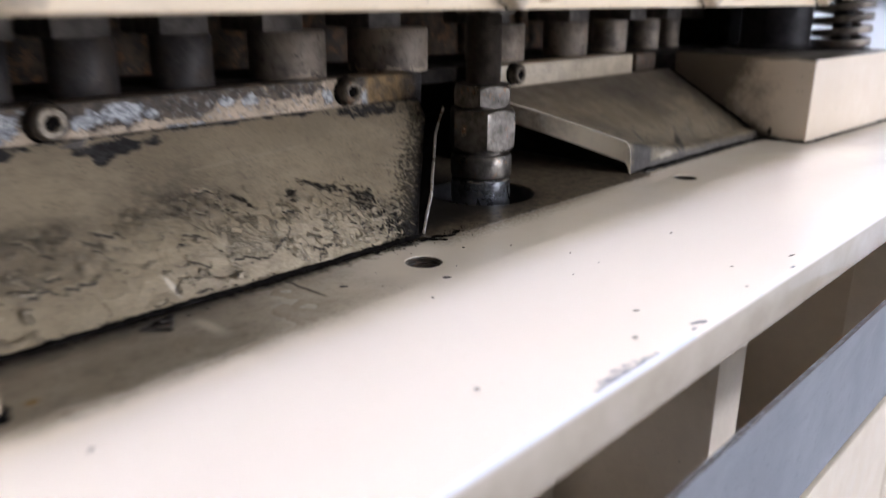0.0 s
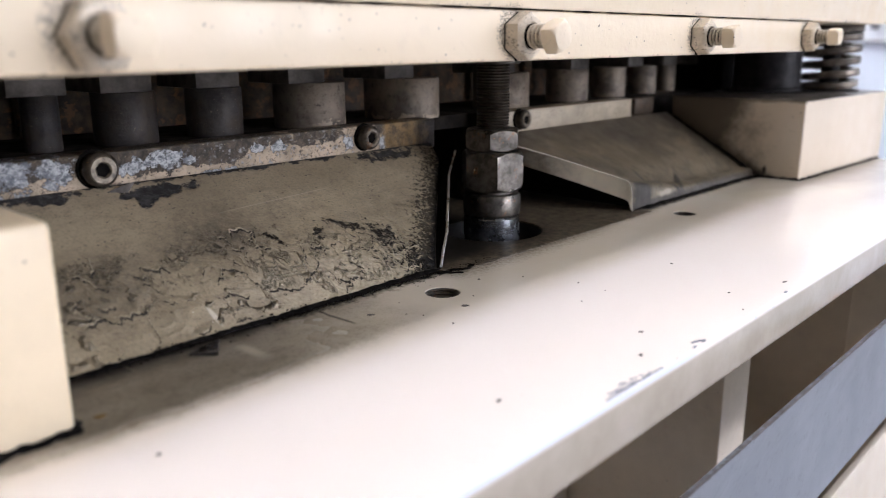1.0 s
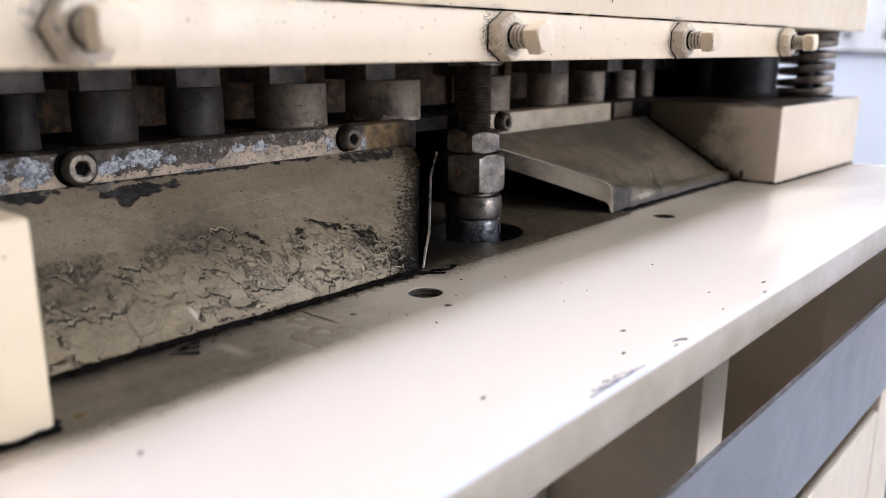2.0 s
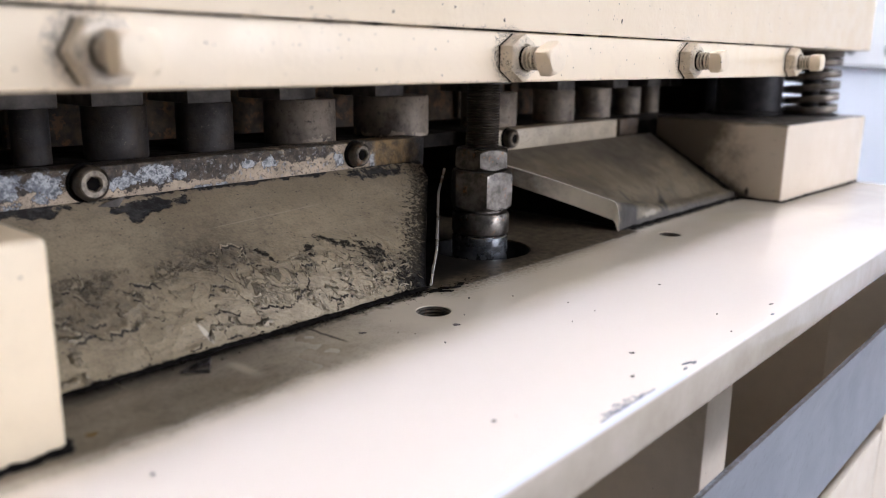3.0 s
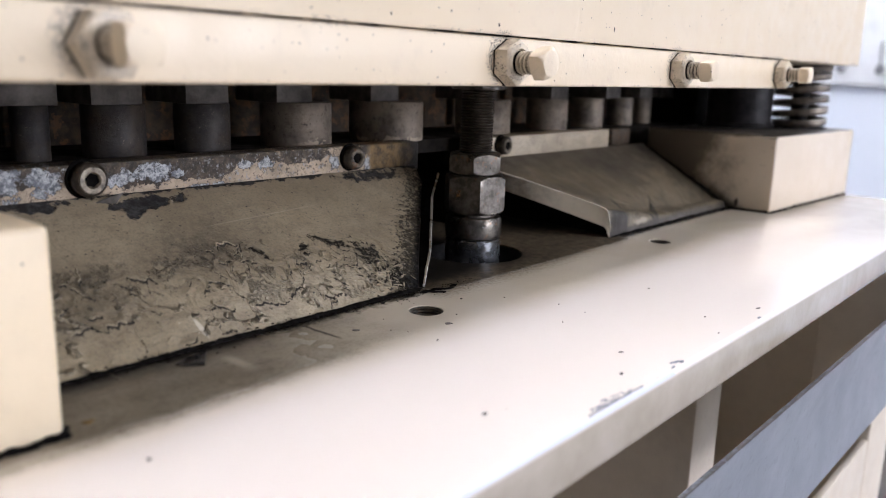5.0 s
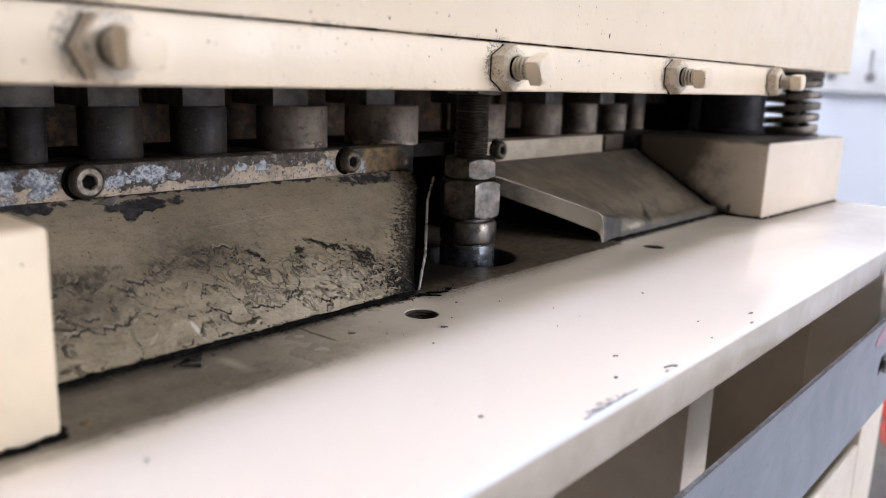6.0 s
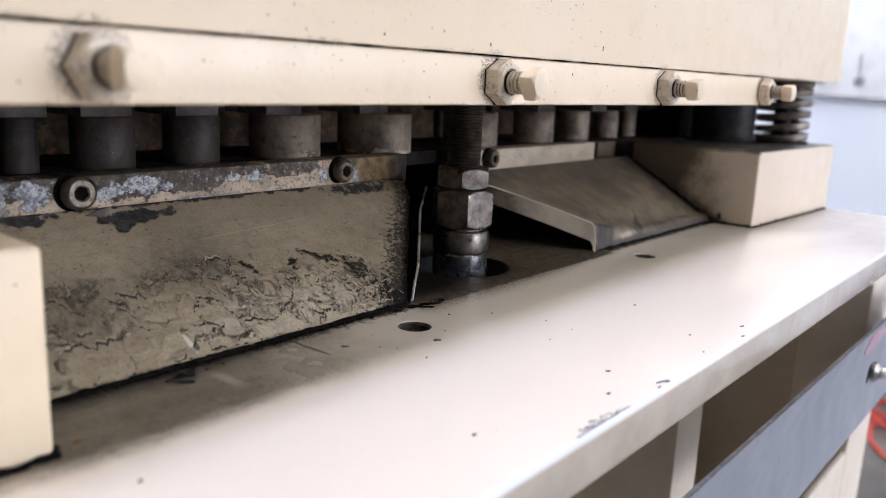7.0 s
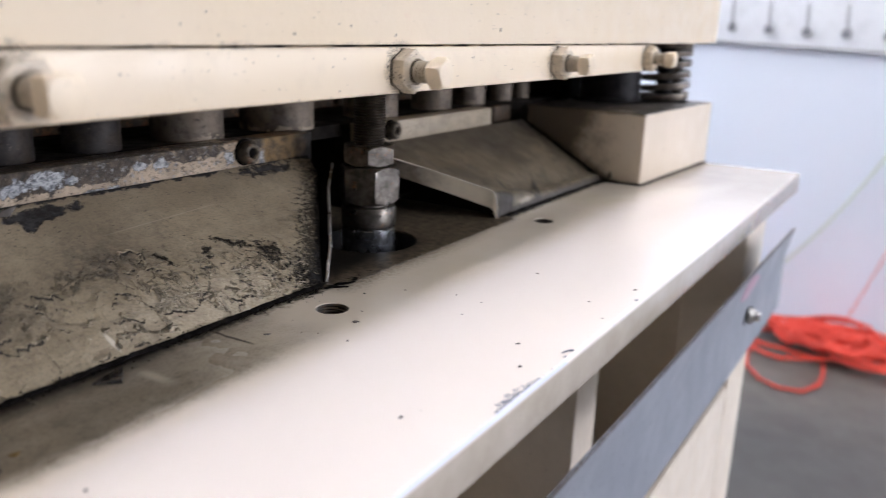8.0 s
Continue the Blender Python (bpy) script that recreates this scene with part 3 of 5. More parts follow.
    col = k.mix(k.math("MULTIPLY", dots(k, 420, 0.20, 0.3), k.ramp(k.noise(60, 4), 0.45, 0.6)), col, (0.05, 0.04, 0.03))
    skin = k.bump(k.math("SUBTRACT", k.noise(40, 3), arcs), 0.0012, 0.5)
    skin = k.bump(k.noise(650, 5, 0.7), 0.0004, 0.35, skin)
    return k.done(col, k.ramp(k.noise(90, 4), 0.3, 0.7, 0.42, 0.62), None, skin)


def flaked_strip():
    """Cream paint that has flaked off mottled grey zinc and dark oily steel."""
    k = Mat("flaked_strip_paint")
    x, z = k.axis(0), k.axis(2)
    paint = k.mix(k.ramp(k.noise(120, 5), 0.35, 0.7), (0.56, 0.45, 0.33), (0.34, 0.27, 0.19))
    paint = k.mix(k.ramp(k.noise(600, 4, 0.7), 0.56, 0.64), paint, (0.10, 0.08, 0.06))
    oily = k.mix(k.ramp(k.noise(300, 6, 0.75), 0.38, 0.70), (0.027, 0.021, 0.016), (0.150, 0.117, 0.082))
    oily = k.mix(k.ramp(k.noise(700, 4, 0.7), 0.62, 0.68, 0, 0.8), oily, (0.38, 0.31, 0.22))
    zinc = k.mix(k.ramp(k.noise(650, 5, 0.75), 0.38, 0.60), (0.11, 0.122, 0.140), (0.54, 0.565, 0.585))
    zinc = k.mix(k.ramp(k.noise(180, 4, 0.7), 0.50, 0.66, 0, 0.8), zinc, (0.12, 0.135, 0.165))
    split = k.math("ADD", k.ramp(z, 0.9365, 0.9460), k.math("MULTIPLY", k.math("SUBTRACT", k.noise(80, 7, 0.75), 0.5), 2.2))
    split = k.math("ADD", split, 0.14)
    split = k.math("SUBTRACT", split, k.ramp(k.math("ADD", x, k.math("MULTIPLY", k.noise(70, 5, 0.7), 0.03)), 0.118, 0.145, 0, 0.55))
    col = k.mix(k.ramp(split, 0.47, 0.53), paint, oily)
    rims = k.ramp(k.math("ABSOLUTE", k.math("SUBTRACT", k.noise(210, 4, 0.6, 0.8), 0.5)), 0.004, 0.014, 0.85, 0)
    col = k.mix(k.math("MULTIPLY", rims, k.ramp(k.noise(90, 3), 0.44, 0.54)), col, (0.045, 0.036, 0.028))
    worn = [(0.0240, 0.9432, 0.0105, 0.0048), (0.0375, 0.9428, 0.0062, 0.0046), (0.0640, 0.9425, 0.0052, 0.0026), (0.0760, 0.9436, 0.0066, 0.0030), (0.0850, 0.9430, 0.0030, 0.0018), (0.0945, 0.9368, 0.0042, 0.0013), (0.1010, 0.9370, 0.0030, 0.0010),
            (0.1135, 0.9441, 0.0036, 0.0017), (0.1240, 0.9437, 0.0046, 0.0018), (0.1590, 0.9420, 0.0026, 0.0030), (0.1800, 0.9405, 0.0034, 0.0034), (-0.030, 0.9420, 0.0400, 0.0050)]
    spots = [k.blob(x, z, a, b, c * 1.5, d * 1.6, 0, 2.6, 210, (0.0, 1.1)) for a, b, c, d in worn]
    peel = k.math("ADD", k.most(*spots), k.math("MULTIPLY", k.math("SUBTRACT", k.noise(300, 6, 0.78), 0.5), 1.5))
    peeled = k.ramp(peel, 0.41, 0.44)
    border = k.math("MULTIPLY", k.ramp(peel, 0.29, 0.38), k.ramp(peel, 0.41, 0.50, 1, 0))
    flecks = k.math("MULTIPLY", k.ramp(k.noise(380, 5, 0.75), 0.55, 0.60, 0, 0.8), k.ramp(x, 0.06, 0.11))
    col = k.mix(flecks, col, k.mix(k.ramp(k.noise(800, 3), 0.4, 0.6), (0.09, 0.075, 0.06), (0.36, 0.37, 0.38)))
    col = k.mix(peeled, col, zinc)
    col = k.mix(k.math("MULTIPLY", border, 0.85), col, (0.05, 0.04, 0.032))
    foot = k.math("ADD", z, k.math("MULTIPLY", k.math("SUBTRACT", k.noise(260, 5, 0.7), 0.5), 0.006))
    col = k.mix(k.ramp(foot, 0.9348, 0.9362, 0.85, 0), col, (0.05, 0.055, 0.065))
    ochre = k.mix(k.ramp(k.noise(240, 5, 0.7), 0.4, 0.62), (0.26, 0.17, 0.075), (0.085, 0.058, 0.03))
    tail = k.ramp(k.math("ADD", x, k.math("MULTIPLY", k.noise(150, 4), 0.01)), 0.1835, 0.1865)
    tail = k.math("MULTIPLY", tail, k.ramp(x, 0.24, 0.25, 1, 0))
    col = k.mix(tail, col, ochre)
    # the strip's end fades to black: shading put into the colour
    end_shade = k.math("ADD", x, k.math("MULTIPLY", k.math("SUBTRACT", k.noise(170, 5, 0.75), 0.5), 0.016))
    end_shade = k.math("MULTIPLY", k.ramp(end_shade, 0.197, 0.211, 0, 0.95), k.ramp(x, 0.24, 0.25, 1, 0))
    col = k.mix(end_shade, col, (0.012, 0.011, 0.011))
    high = k.math("SUBTRACT", k.noise(300, 5, 0.7), k.math("MULTIPLY", peeled, 0.7))
    return k.done(col, k.ramp(k.noise(150, 3), 0.3, 0.7, 0.35, 0.6), k.math("MULTIPLY", peeled, 0.25), k.bump(high, 0.0014, 1.0))


def steel(name, a, b, rough=0.45, metal=0.8, rust=0.0, scale=160, relief=0.0003):
    k = Mat(name)
    col = k.mix(k.ramp(k.noise(scale, 5, 0.65), 0.3, 0.7), a, b)
    if rust:
        spots = k.ramp(k.noise(230, 5, 0.7), 0.62 - 0.12 * rust, 0.72 - 0.12 * rust)
        col = k.mix(spots, col, (0.14, 0.07, 0.03))
        met = k.math("SUBTRACT", metal, k.math("MULTIPLY", spots, metal * 0.8))
    else:
        met = metal
    r = k.ramp(k.noise(scale * 0.7, 4), 0.3, 0.7, max(rough - 0.12, 0.1), rough + 0.15)
    return k.done(col, r, met, k.bump(k.noise(500, 4), relief, 0.4))


def punch_steel():
    """Oil-darkened tool steel with brown varnish and cream overspray on a few feet."""
    k = Mat("oiled_tool_steel")
    x, z = k.axis(0), k.axis(2)
    col = k.mix(k.ramp(k.noise(90, 5, 0.7), 0.3, 0.7), (0.022, 0.020, 0.021), (0.062, 0.056, 0.053))
    col = k.mix(k.ramp(k.noise(60, 5, 0.65), 0.42, 0.62, 0, 0.85), col, (0.060, 0.045, 0.033))
    spray = k.math("ADD", k.ramp(z, 0.9475, 0.9560, 0.30, -0.1), k.noise(110, 6, 0.72))
    spray = k.math("MULTIPLY", k.ramp(spray, 0.76, 0.80), k.math("MULTIPLY", k.ramp(x, 0.150, 0.165), k.ramp(x, 0.26, 0.30, 1, 0.3)))
    dusty = k.math("MULTIPLY", k.ramp(x, 0.125, 0.165), k.ramp(k.noise(45, 6, 0.7), 0.34, 0.60, 0.25, 0.85))
    col = k.mix(dusty, col, (0.30, 0.250, 0.195))
    col = k.mix(k.ramp(k.noise(320, 6, 0.75), 0.54, 0.68, 0, 0.8), col, (0.03, 0.025, 0.022))
    col = k.mix(k.ramp(k.noise(700, 4, 0.7), 0.64, 0.70, 0, 0.5), col, (0.28, 0.23, 0.17))
    col = k.mix(spray, col, (0.42, 0.35, 0.26))
    met = k.math("SUBTRACT", 0.35, k.math("MULTIPLY", spray, 0.35))
    return k.done(col, k.ramp(k.noise(160, 5), 0.3, 0.7, 0.50, 0.72), met, k.bump(k.noise(300, 6, 0.72), 0.0007, 0.5))


def plain(name, a, b, rough=0.6, scale=8.0, metal=0.0, bump=0.0):
    k = Mat(name)
    col = k.mix(k.ramp(k.noise(scale, 6, 0.65), 0.3, 0.7), a, b)
    col = k.mix(k.ramp(k.noise(scale * 11, 4), 0.4, 0.8, 0, 0.35), col, tuple(c * 0.7 for c in a))
    n = k.bump(k.noise(scale * 18, 4), bump, 0.5) if bump else None
    return k.done(col, k.ramp(k.noise(scale * 3, 4), 0.3, 0.7, rough - 0.1, rough + 0.1), metal, n)


def galvanised():
    """Grey-blue galvanised sheet with faint spangle, handling marks and rust along its upper edge."""
    k = Mat("galvanised_sheet", 0.45)
    z = k.axis(2)
    col = k.mix(k.ramp(k.noise(14, 6, 0.65), 0.3, 0.7), (0.285, 0.308, 0.350), (0.345, 0.370, 0.415))
    col = k.mix(k.ramp(k.cells(60, "F1"), 0.2, 0.7, 0, 0.25), col, (0.23, 0.255, 0.295))
    col = k.mix(k.ramp(k.noise(240, 5, 0.7), 0.52, 0.70, 0, 0.4), col, (0.19, 0.205, 0.235))
    worn = k.math("ADD", z, k.math("MULTIPLY", k.math("SUBTRACT", k.noise(260, 6, 0.75), 0.5), 0.0035))
    col = k.mix(k.ramp(worn, 0.8602, 0.8612, 0, 0.8), col, (0.09, 0.065, 0.055))
    return k.done(col, k.ramp(k.noise(40, 4), 0.3, 0.7, 0.42, 0.56), 0.15, k.bump(k.noise(300, 4), 0.0003, 0.3))


def sealed_concrete():
    """Worn workshop floor: warm grey, clouded, darker beside the press, with paler specks."""
    k = Mat("sealed_concrete")
    x, y = k.axis(0), k.axis(1)
    col = k.mix(k.ramp(k.noise(2.2, 6, 0.65), 0.3, 0.7), (0.074, 0.065, 0.055), (0.122, 0.108, 0.092))
    col = k.mix(k.ramp(k.noise(24, 5, 0.7), 0.42, 0.75, 0, 0.4), col, (0.060, 0.054, 0.050))
    # broad darker patches beside the press
    oil = k.most(k.blob(x, y, 1.75, 0.05, 0.52, 0.50, 0, 1.2, 5, (0.3, 1.1)), k.blob(x, y, 1.05, -0.25, 0.50, 0.40, 0, 1.2, 5, (0.3, 1.1)))
    col = k.mix(k.math("MULTIPLY", oil, 0.75), col, (0.045, 0.041, 0.040))
    col = k.mix(k.ramp(k.noise(160, 4, 0.7), 0.60, 0.70, 0, 0.5), col, (0.19, 0.175, 0.16))
    return k.done(col, k.ramp(k.noise(9, 4), 0.3, 0.7, 0.40, 0.58), None, k.bump(k.noise(55, 5), 0.001, 0.5))


def wall_paint():
    """Rolled blue-white wall paint, almost even."""
    k = Mat("blue_white_wall_paint")
    col = k.mix(k.ramp(k.noise(1.5, 3), 0.3, 0.7), (0.81, 0.865, 0.985), (0.84, 0.890, 0.985))
    return k.done(col, k.ramp(k.noise(6, 3), 0.3, 0.7, 0.6, 0.75), None, k.bump(k.noise(160, 3), 0.0008, 0.3))


def glow(name, colour, strength):
    k = Mat(name, 0.6)
    k.bsdf.inputs["Emission Color"].default_value = (*colour, 1)
    k.bsdf.inputs["Emission Strength"].default_value = strength
    return k.done((0.8, 0.8, 0.8))


BOLTS = (0.0095, 0.1462, 0.2734, 0.4036)
M_RAM = cream_paint("ram_enamel", specks=0.50, bolts=BOLTS)
M_HEADS = cream_paint("bolt_head_enamel", specks=0.7, grime=0.08)
M_THREAD = cream_paint("thread_enamel", (0.62, 0.53, 0.40), (0.46, 0.38, 0.28), specks=0.5, grime=0.50)
M_GRIMY = cream_paint("grimy_enamel", (0.76, 0.66, 0.51), (0.62, 0.52, 0.38), specks=0.3, grime=0.50)
M_BLOCK = cream_paint("block_enamel", (0.77, 0.645, 0.465), (0.70, 0.575, 0.395), specks=0.10, gloss=0.42, oil=(0.004, 0.060))
M_BLOCK_R = cream_paint("soiled_block_enamel", (0.66, 0.57, 0.46), (0.57, 0.485, 0.375), specks=0.15, gloss=0.42, oil=(0.022, 0.050), junction=True)
M_BODY = cream_paint("body_enamel", (0.80, 0.71, 0.60), (0.74, 0.65, 0.53), specks=0.03, grime=0.08)
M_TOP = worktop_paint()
M_CHUTE_L = wrinkled_enamel()
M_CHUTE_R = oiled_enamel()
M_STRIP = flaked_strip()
M_LIP_R = cream_paint("lip_enamel", (0.82, 0.73, 0.57), (0.72, 0.62, 0.47), specks=0.25, grime=0.10, worn=(0.048, 0.074))
M_LIP_EDGE = cream_paint("rubbed_edge_enamel", (0.74, 0.68, 0.57), (0.60, 0.53, 0.42), specks=0.1, grime=0.2)
M_STRIP_R = cream_paint("strip_enamel", (0.50, 0.43, 0.32), (0.36, 0.30, 0.21), grime=0.42)
M_DARK = steel("oily_black_steel", (0.008, 0.0075, 0.009), (0.022, 0.020, 0.021), 0.5, 0.1)
M_DARK.node_tree.nodes["Principled BSDF"].inputs["Specular IOR Level"].default_value = 0.15
M_PUNCH = punch_steel()
M_RUSTY = steel("rusty_cast_iron", (0.022, 0.015, 0.010), (0.085, 0.055, 0.030), 0.75, 0.0, 0.8)
M_CLIP = steel("rusty_clip_steel", (0.035, 0.025, 0.017), (0.095, 0.066, 0.042), 0.6, 0.1, 0.6)
M_HEAD_FACE = steel("worn_screw_face", (0.04, 0.034, 0.026), (0.26, 0.22, 0.165), 0.4, 0.3, 0.3, 420)
M_IRON = steel("greasy_dark_iron", (0.006, 0.005, 0.0045), (0.018, 0.014, 0.011), 0.7, 0.0)
M_IRON.node_tree.nodes["Principled BSDF"].inputs["Specular IOR Level"].default_value = 0.1
M_NUT = steel("worn_nut_steel", (0.062, 0.056, 0.049), (0.165, 0.152, 0.135), 0.38, 0.95, 0.40, 240, 0.00006)
M_HEAD = steel("dull_head_steel", (0.050, 0.044, 0.039), (0.120, 0.108, 0.096), 0.55, 0.5)
M_COIL = steel("worn_spring_steel", (0.022, 0.018, 0.016), (0.19, 0.16, 0.13), 0.45, 0.5, 0.2, 60)
M_STUD = steel("threaded_rod_steel", (0.040, 0.032, 0.026), (0.095, 0.080, 0.066), 0.45, 0.7)
M_PIN = steel("bright_ground_steel", (0.14, 0.15, 0.17), (0.34, 0.36, 0.39), 0.26, 0.95)
M_EDGE = steel("bright_sheared_edge", (0.42, 0.40, 0.37), (0.66, 0.64, 0.60), 0.3, 0.8)
M_SCREW = steel("greasy_screw_steel", (0.015, 0.012, 0.01), (0.085, 0.068, 0.05), 0.4, 0.3, 0.4, 330)
M_GREASE = steel("black_grease", (0.0035, 0.003, 0.0032), (0.010, 0.009, 0.0085), 0.8, 0.0)
M_GREASE.node_tree.nodes["Principled BSDF"].inputs["Specular IOR Level"].default_value = 0.02
M_BEAD = steel("wet_black_grease", (0.003, 0.0027, 0.0027), (0.010, 0.009, 0.009), 0.6, 0.0, 0.0, 420)
M_BEAD.node_tree.nodes["Principled BSDF"].inputs["Specular IOR Level"].default_value = 0.05
M_SHEET = galvanised()
M_CHIP = steel("bare_metal_chip", (0.13, 0.14, 0.165), (0.27, 0.29, 0.33), 0.6, 0.0)
M_SPECK = steel("dark_speck", (0.05, 0.045, 0.04), (0.12, 0.10, 0.09), 0.6, 0.0)
M_SCRAP = steel("scrap_offcut_steel", (0.05, 0.05, 0.056), (0.16, 0.16, 0.175), 0.28, 0.85, 0.0, 300, 0.0001)
M_WALL = wall_paint()
M_WALL_GREY = plain("grey_wall_paint", (0.14, 0.14, 0.145), (0.18, 0.18, 0.185), 0.75, 1.2, 0, 0.001)
M_WALL_TOP = plain("white_board", (0.88, 0.89, 0.93), (0.91, 0.92, 0.95), 0.5, 2.0)
M_CEIL = plain("white_ceiling_paint", (0.78, 0.78, 0.77), (0.82, 0.82, 0.81), 0.8, 1.0)
M_FLOOR = sealed_concrete()
M_ROPE = plain("red_braided_rope", (0.60, 0.036, 0.018), (0.72, 0.062, 0.032), 0.6, 40, 0, 0.002)
M_PALE = plain("pale_green_cable", (0.55, 0.60, 0.50), (0.60, 0.66, 0.55), 0.5, 20)
M_GREY = plain("grey_metal_hook", (0.18, 0.18, 0.20), (0.26, 0.26, 0.28), 0.5, 30)
M_GLASS = Mat("window_glass", 0.02).m
M_GLASS.node_tree.nodes["Principled BSDF"].inputs["Transmission Weight"].default_value = 1.0
M_LIGHT = glow("fluorescent_diffuser", (0.97, 0.98, 1.0), LAMP_POWER)
M_LIGHT_ROW = glow("row_fluorescent_diffuser", (0.95, 0.945, 1.08), ROW_POWER)
M_LIGHT_TUBE = glow("tube_fluorescent_diffuser", (0.95, 0.945, 1.08), TUBE_POWER)
# added fill that brightens the east wall
M_LIGHT_WALL = glow("wall_fill_diffuser", (0.96, 0.98, 1.03), WALL_FILL_POWER)

# ---- the hall ----
# only the floor and east wall come into view; the rest is added
X0, X1, Y0, Y1, HIGH = -7.5, 2.9, -4.6, 3.0, 2.9
solid("floor", box(X0 - 0.1, X1 + 0.1, Y0 - 0.1, Y1 + 0.1, -0.1, 0), M_FLOOR, (0, 0, 0), "grey sealed concrete workshop floor with faint stains", "floor", kind="structure")
solid("ceiling", box(X0 - 0.1, X1 + 0.1, Y0 - 0.1, Y1 + 0.1, HIGH, HIGH + 0.1), M_CEIL, (0, 0, HIGH), "plain white painted workshop ceiling", "ceiling", kind="structure")
solid("wall_east", box(X1, X1 + 0.1, Y0, Y1, 0, HIGH), M_WALL, (X1, 0, 0), "pale blue-white painted workshop wall", "wall", kind="structure")
# unseen wall, kept dark to hold light off left-facing sides
solid("wall_west", box(X0 - 0.1, X0, Y0, Y1, 0, HIGH), M_WALL_GREY, (X0, 0, 0), "unseen dull grey wall closing the hall", "wall", kind="structure")
solid("wall_north", box(X0 - 0.1, X1 + 0.1, Y1, Y1 + 0.1, 0, HIGH), M_WALL, (0, Y1, 0), "pale blue-white painted workshop wall", "wall", kind="structure")
# unseen windows, added for the strong light on the front faces
WINDOWS = (0.95, 2.15)
WIN_W, WIN_Z0, WIN_Z1 = 1.0, 0.9, 2.4
south = box(X0 - 0.1, X1 + 0.1, Y0 - 0.1, Y0, 0, WIN_Z0)
box(X0 - 0.1, X1 + 0.1, Y0 - 0.1, Y0, WIN_Z1, HIGH, 0, 2, south)
edges_x = [X0 - 0.1] + [c + d * WIN_W / 2 for c in WINDOWS for d in (-1, 1)] + [X1 + 0.1]
for a, b in zip(edges_x[0::2], edges_x[1::2]):
    box(a, b, Y0 - 0.1, Y0, WIN_Z0, WIN_Z1, 0, 2, south)
solid("wall_south", south, M_WALL, (0, Y0, 0), "unseen pale blue-white painted wall with two added windows", "wall", kind="structure")
for number, wx in enumerate(WINDOWS, 1):
    w = thing("window_%d" % number, (wx, Y0 - 0.05, WIN_Z0), "unseen white framed window with two clear panes, added for light", "window", kind="structure")
    for a, b, c, d in ((wx - 0.5, wx + 0.5, WIN_Z0, WIN_Z0 + 0.05), (wx - 0.5, wx + 0.5, WIN_Z1 - 0.05, WIN_Z1), (wx - 0.5, wx - 0.45, WIN_Z0 + 0.05, WIN_Z1 - 0.05), (wx + 0.45, wx + 0.5, WIN_Z0 + 0.05, WIN_Z1 - 0.05), (wx - 0.025, wx + 0.025, WIN_Z0 + 0.05, WIN_Z1 - 0.05)):
        part("window_frame", box(a, b, Y0 - 0.08, Y0 - 0.03, c, d, 0.004), M_CEIL, w)
    for a, b in ((wx - 0.45, wx - 0.025), (wx + 0.025, wx + 0.45)):
        pane = part("pane", box(a, b, Y0 - 0.058, Y0 - 0.053, WIN_Z0 + 0.05, WIN_Z1 - 0.05), M_GLASS, w)
        pane.visible_shadow = False
    sky_light = bpy.data.lights.new("window_light", "AREA")
    sky_light.shape, sky_light.size, sky_light.size_y = "RECTANGLE", WIN_W - 0.1, WIN_Z1 - WIN_Z0 - 0.1
    sky_light.energy, sky_light.color = WINDOW_POWER, (0.965, 0.96, 1.06)
    lamp = new("window_light", sky_light)
    lamp.matrix_world = look((wx, Y0 - 0.02, (WIN_Z0 + WIN_Z1) / 2), (wx, 0, (WIN_Z0 + WIN_Z1) / 2))


def ceiling_light(x, y, length, width, glowing):
    t = thing("ceiling_light", (x, y, HIGH), "unseen white ceiling light fitting with a long glowing diffuser", "ceiling light", "ceiling lights")
    part("housing", box(x - length / 2 - 0.02, x + length / 2 + 0.02, y - width / 2 - 0.02, y + width / 2 + 0.02, HIGH - 0.06, HIGH, 0.004), M_CEIL, t)
    part("diffuser", box(x - length / 2, x + length / 2, y - width / 2, y + width / 2, HIGH - 0.075, HIGH - 0.0605, 0.003), glowing, t, "glowing white diffuser")


# all out of view: row and tube follow the ram's shadow, others are fill
for lx, ly, wide, glowing in ((0.35, 0.055, 0.13, M_LIGHT_ROW), (0.35, -0.072, 0.03, M_LIGHT_TUBE), (2.20, 0.055, 0.13, M_LIGHT_WALL), (0.90, -1.9, 0.34, M_LIGHT), (2.20, 1.3, 0.34, M_LIGHT_WALL), (1.30, -3.6, 0.34, M_LIGHT), (2.20, -3.2, 0.34, M_LIGHT)):
    ceiling_light(lx, ly, 1.35, wide, glowing)

# ---- press bed ----
bed = thing("press_bed", (0.2, 0.1, 0), "cream-painted steel press bed with a thick worktop on a welded frame", "machine bed")


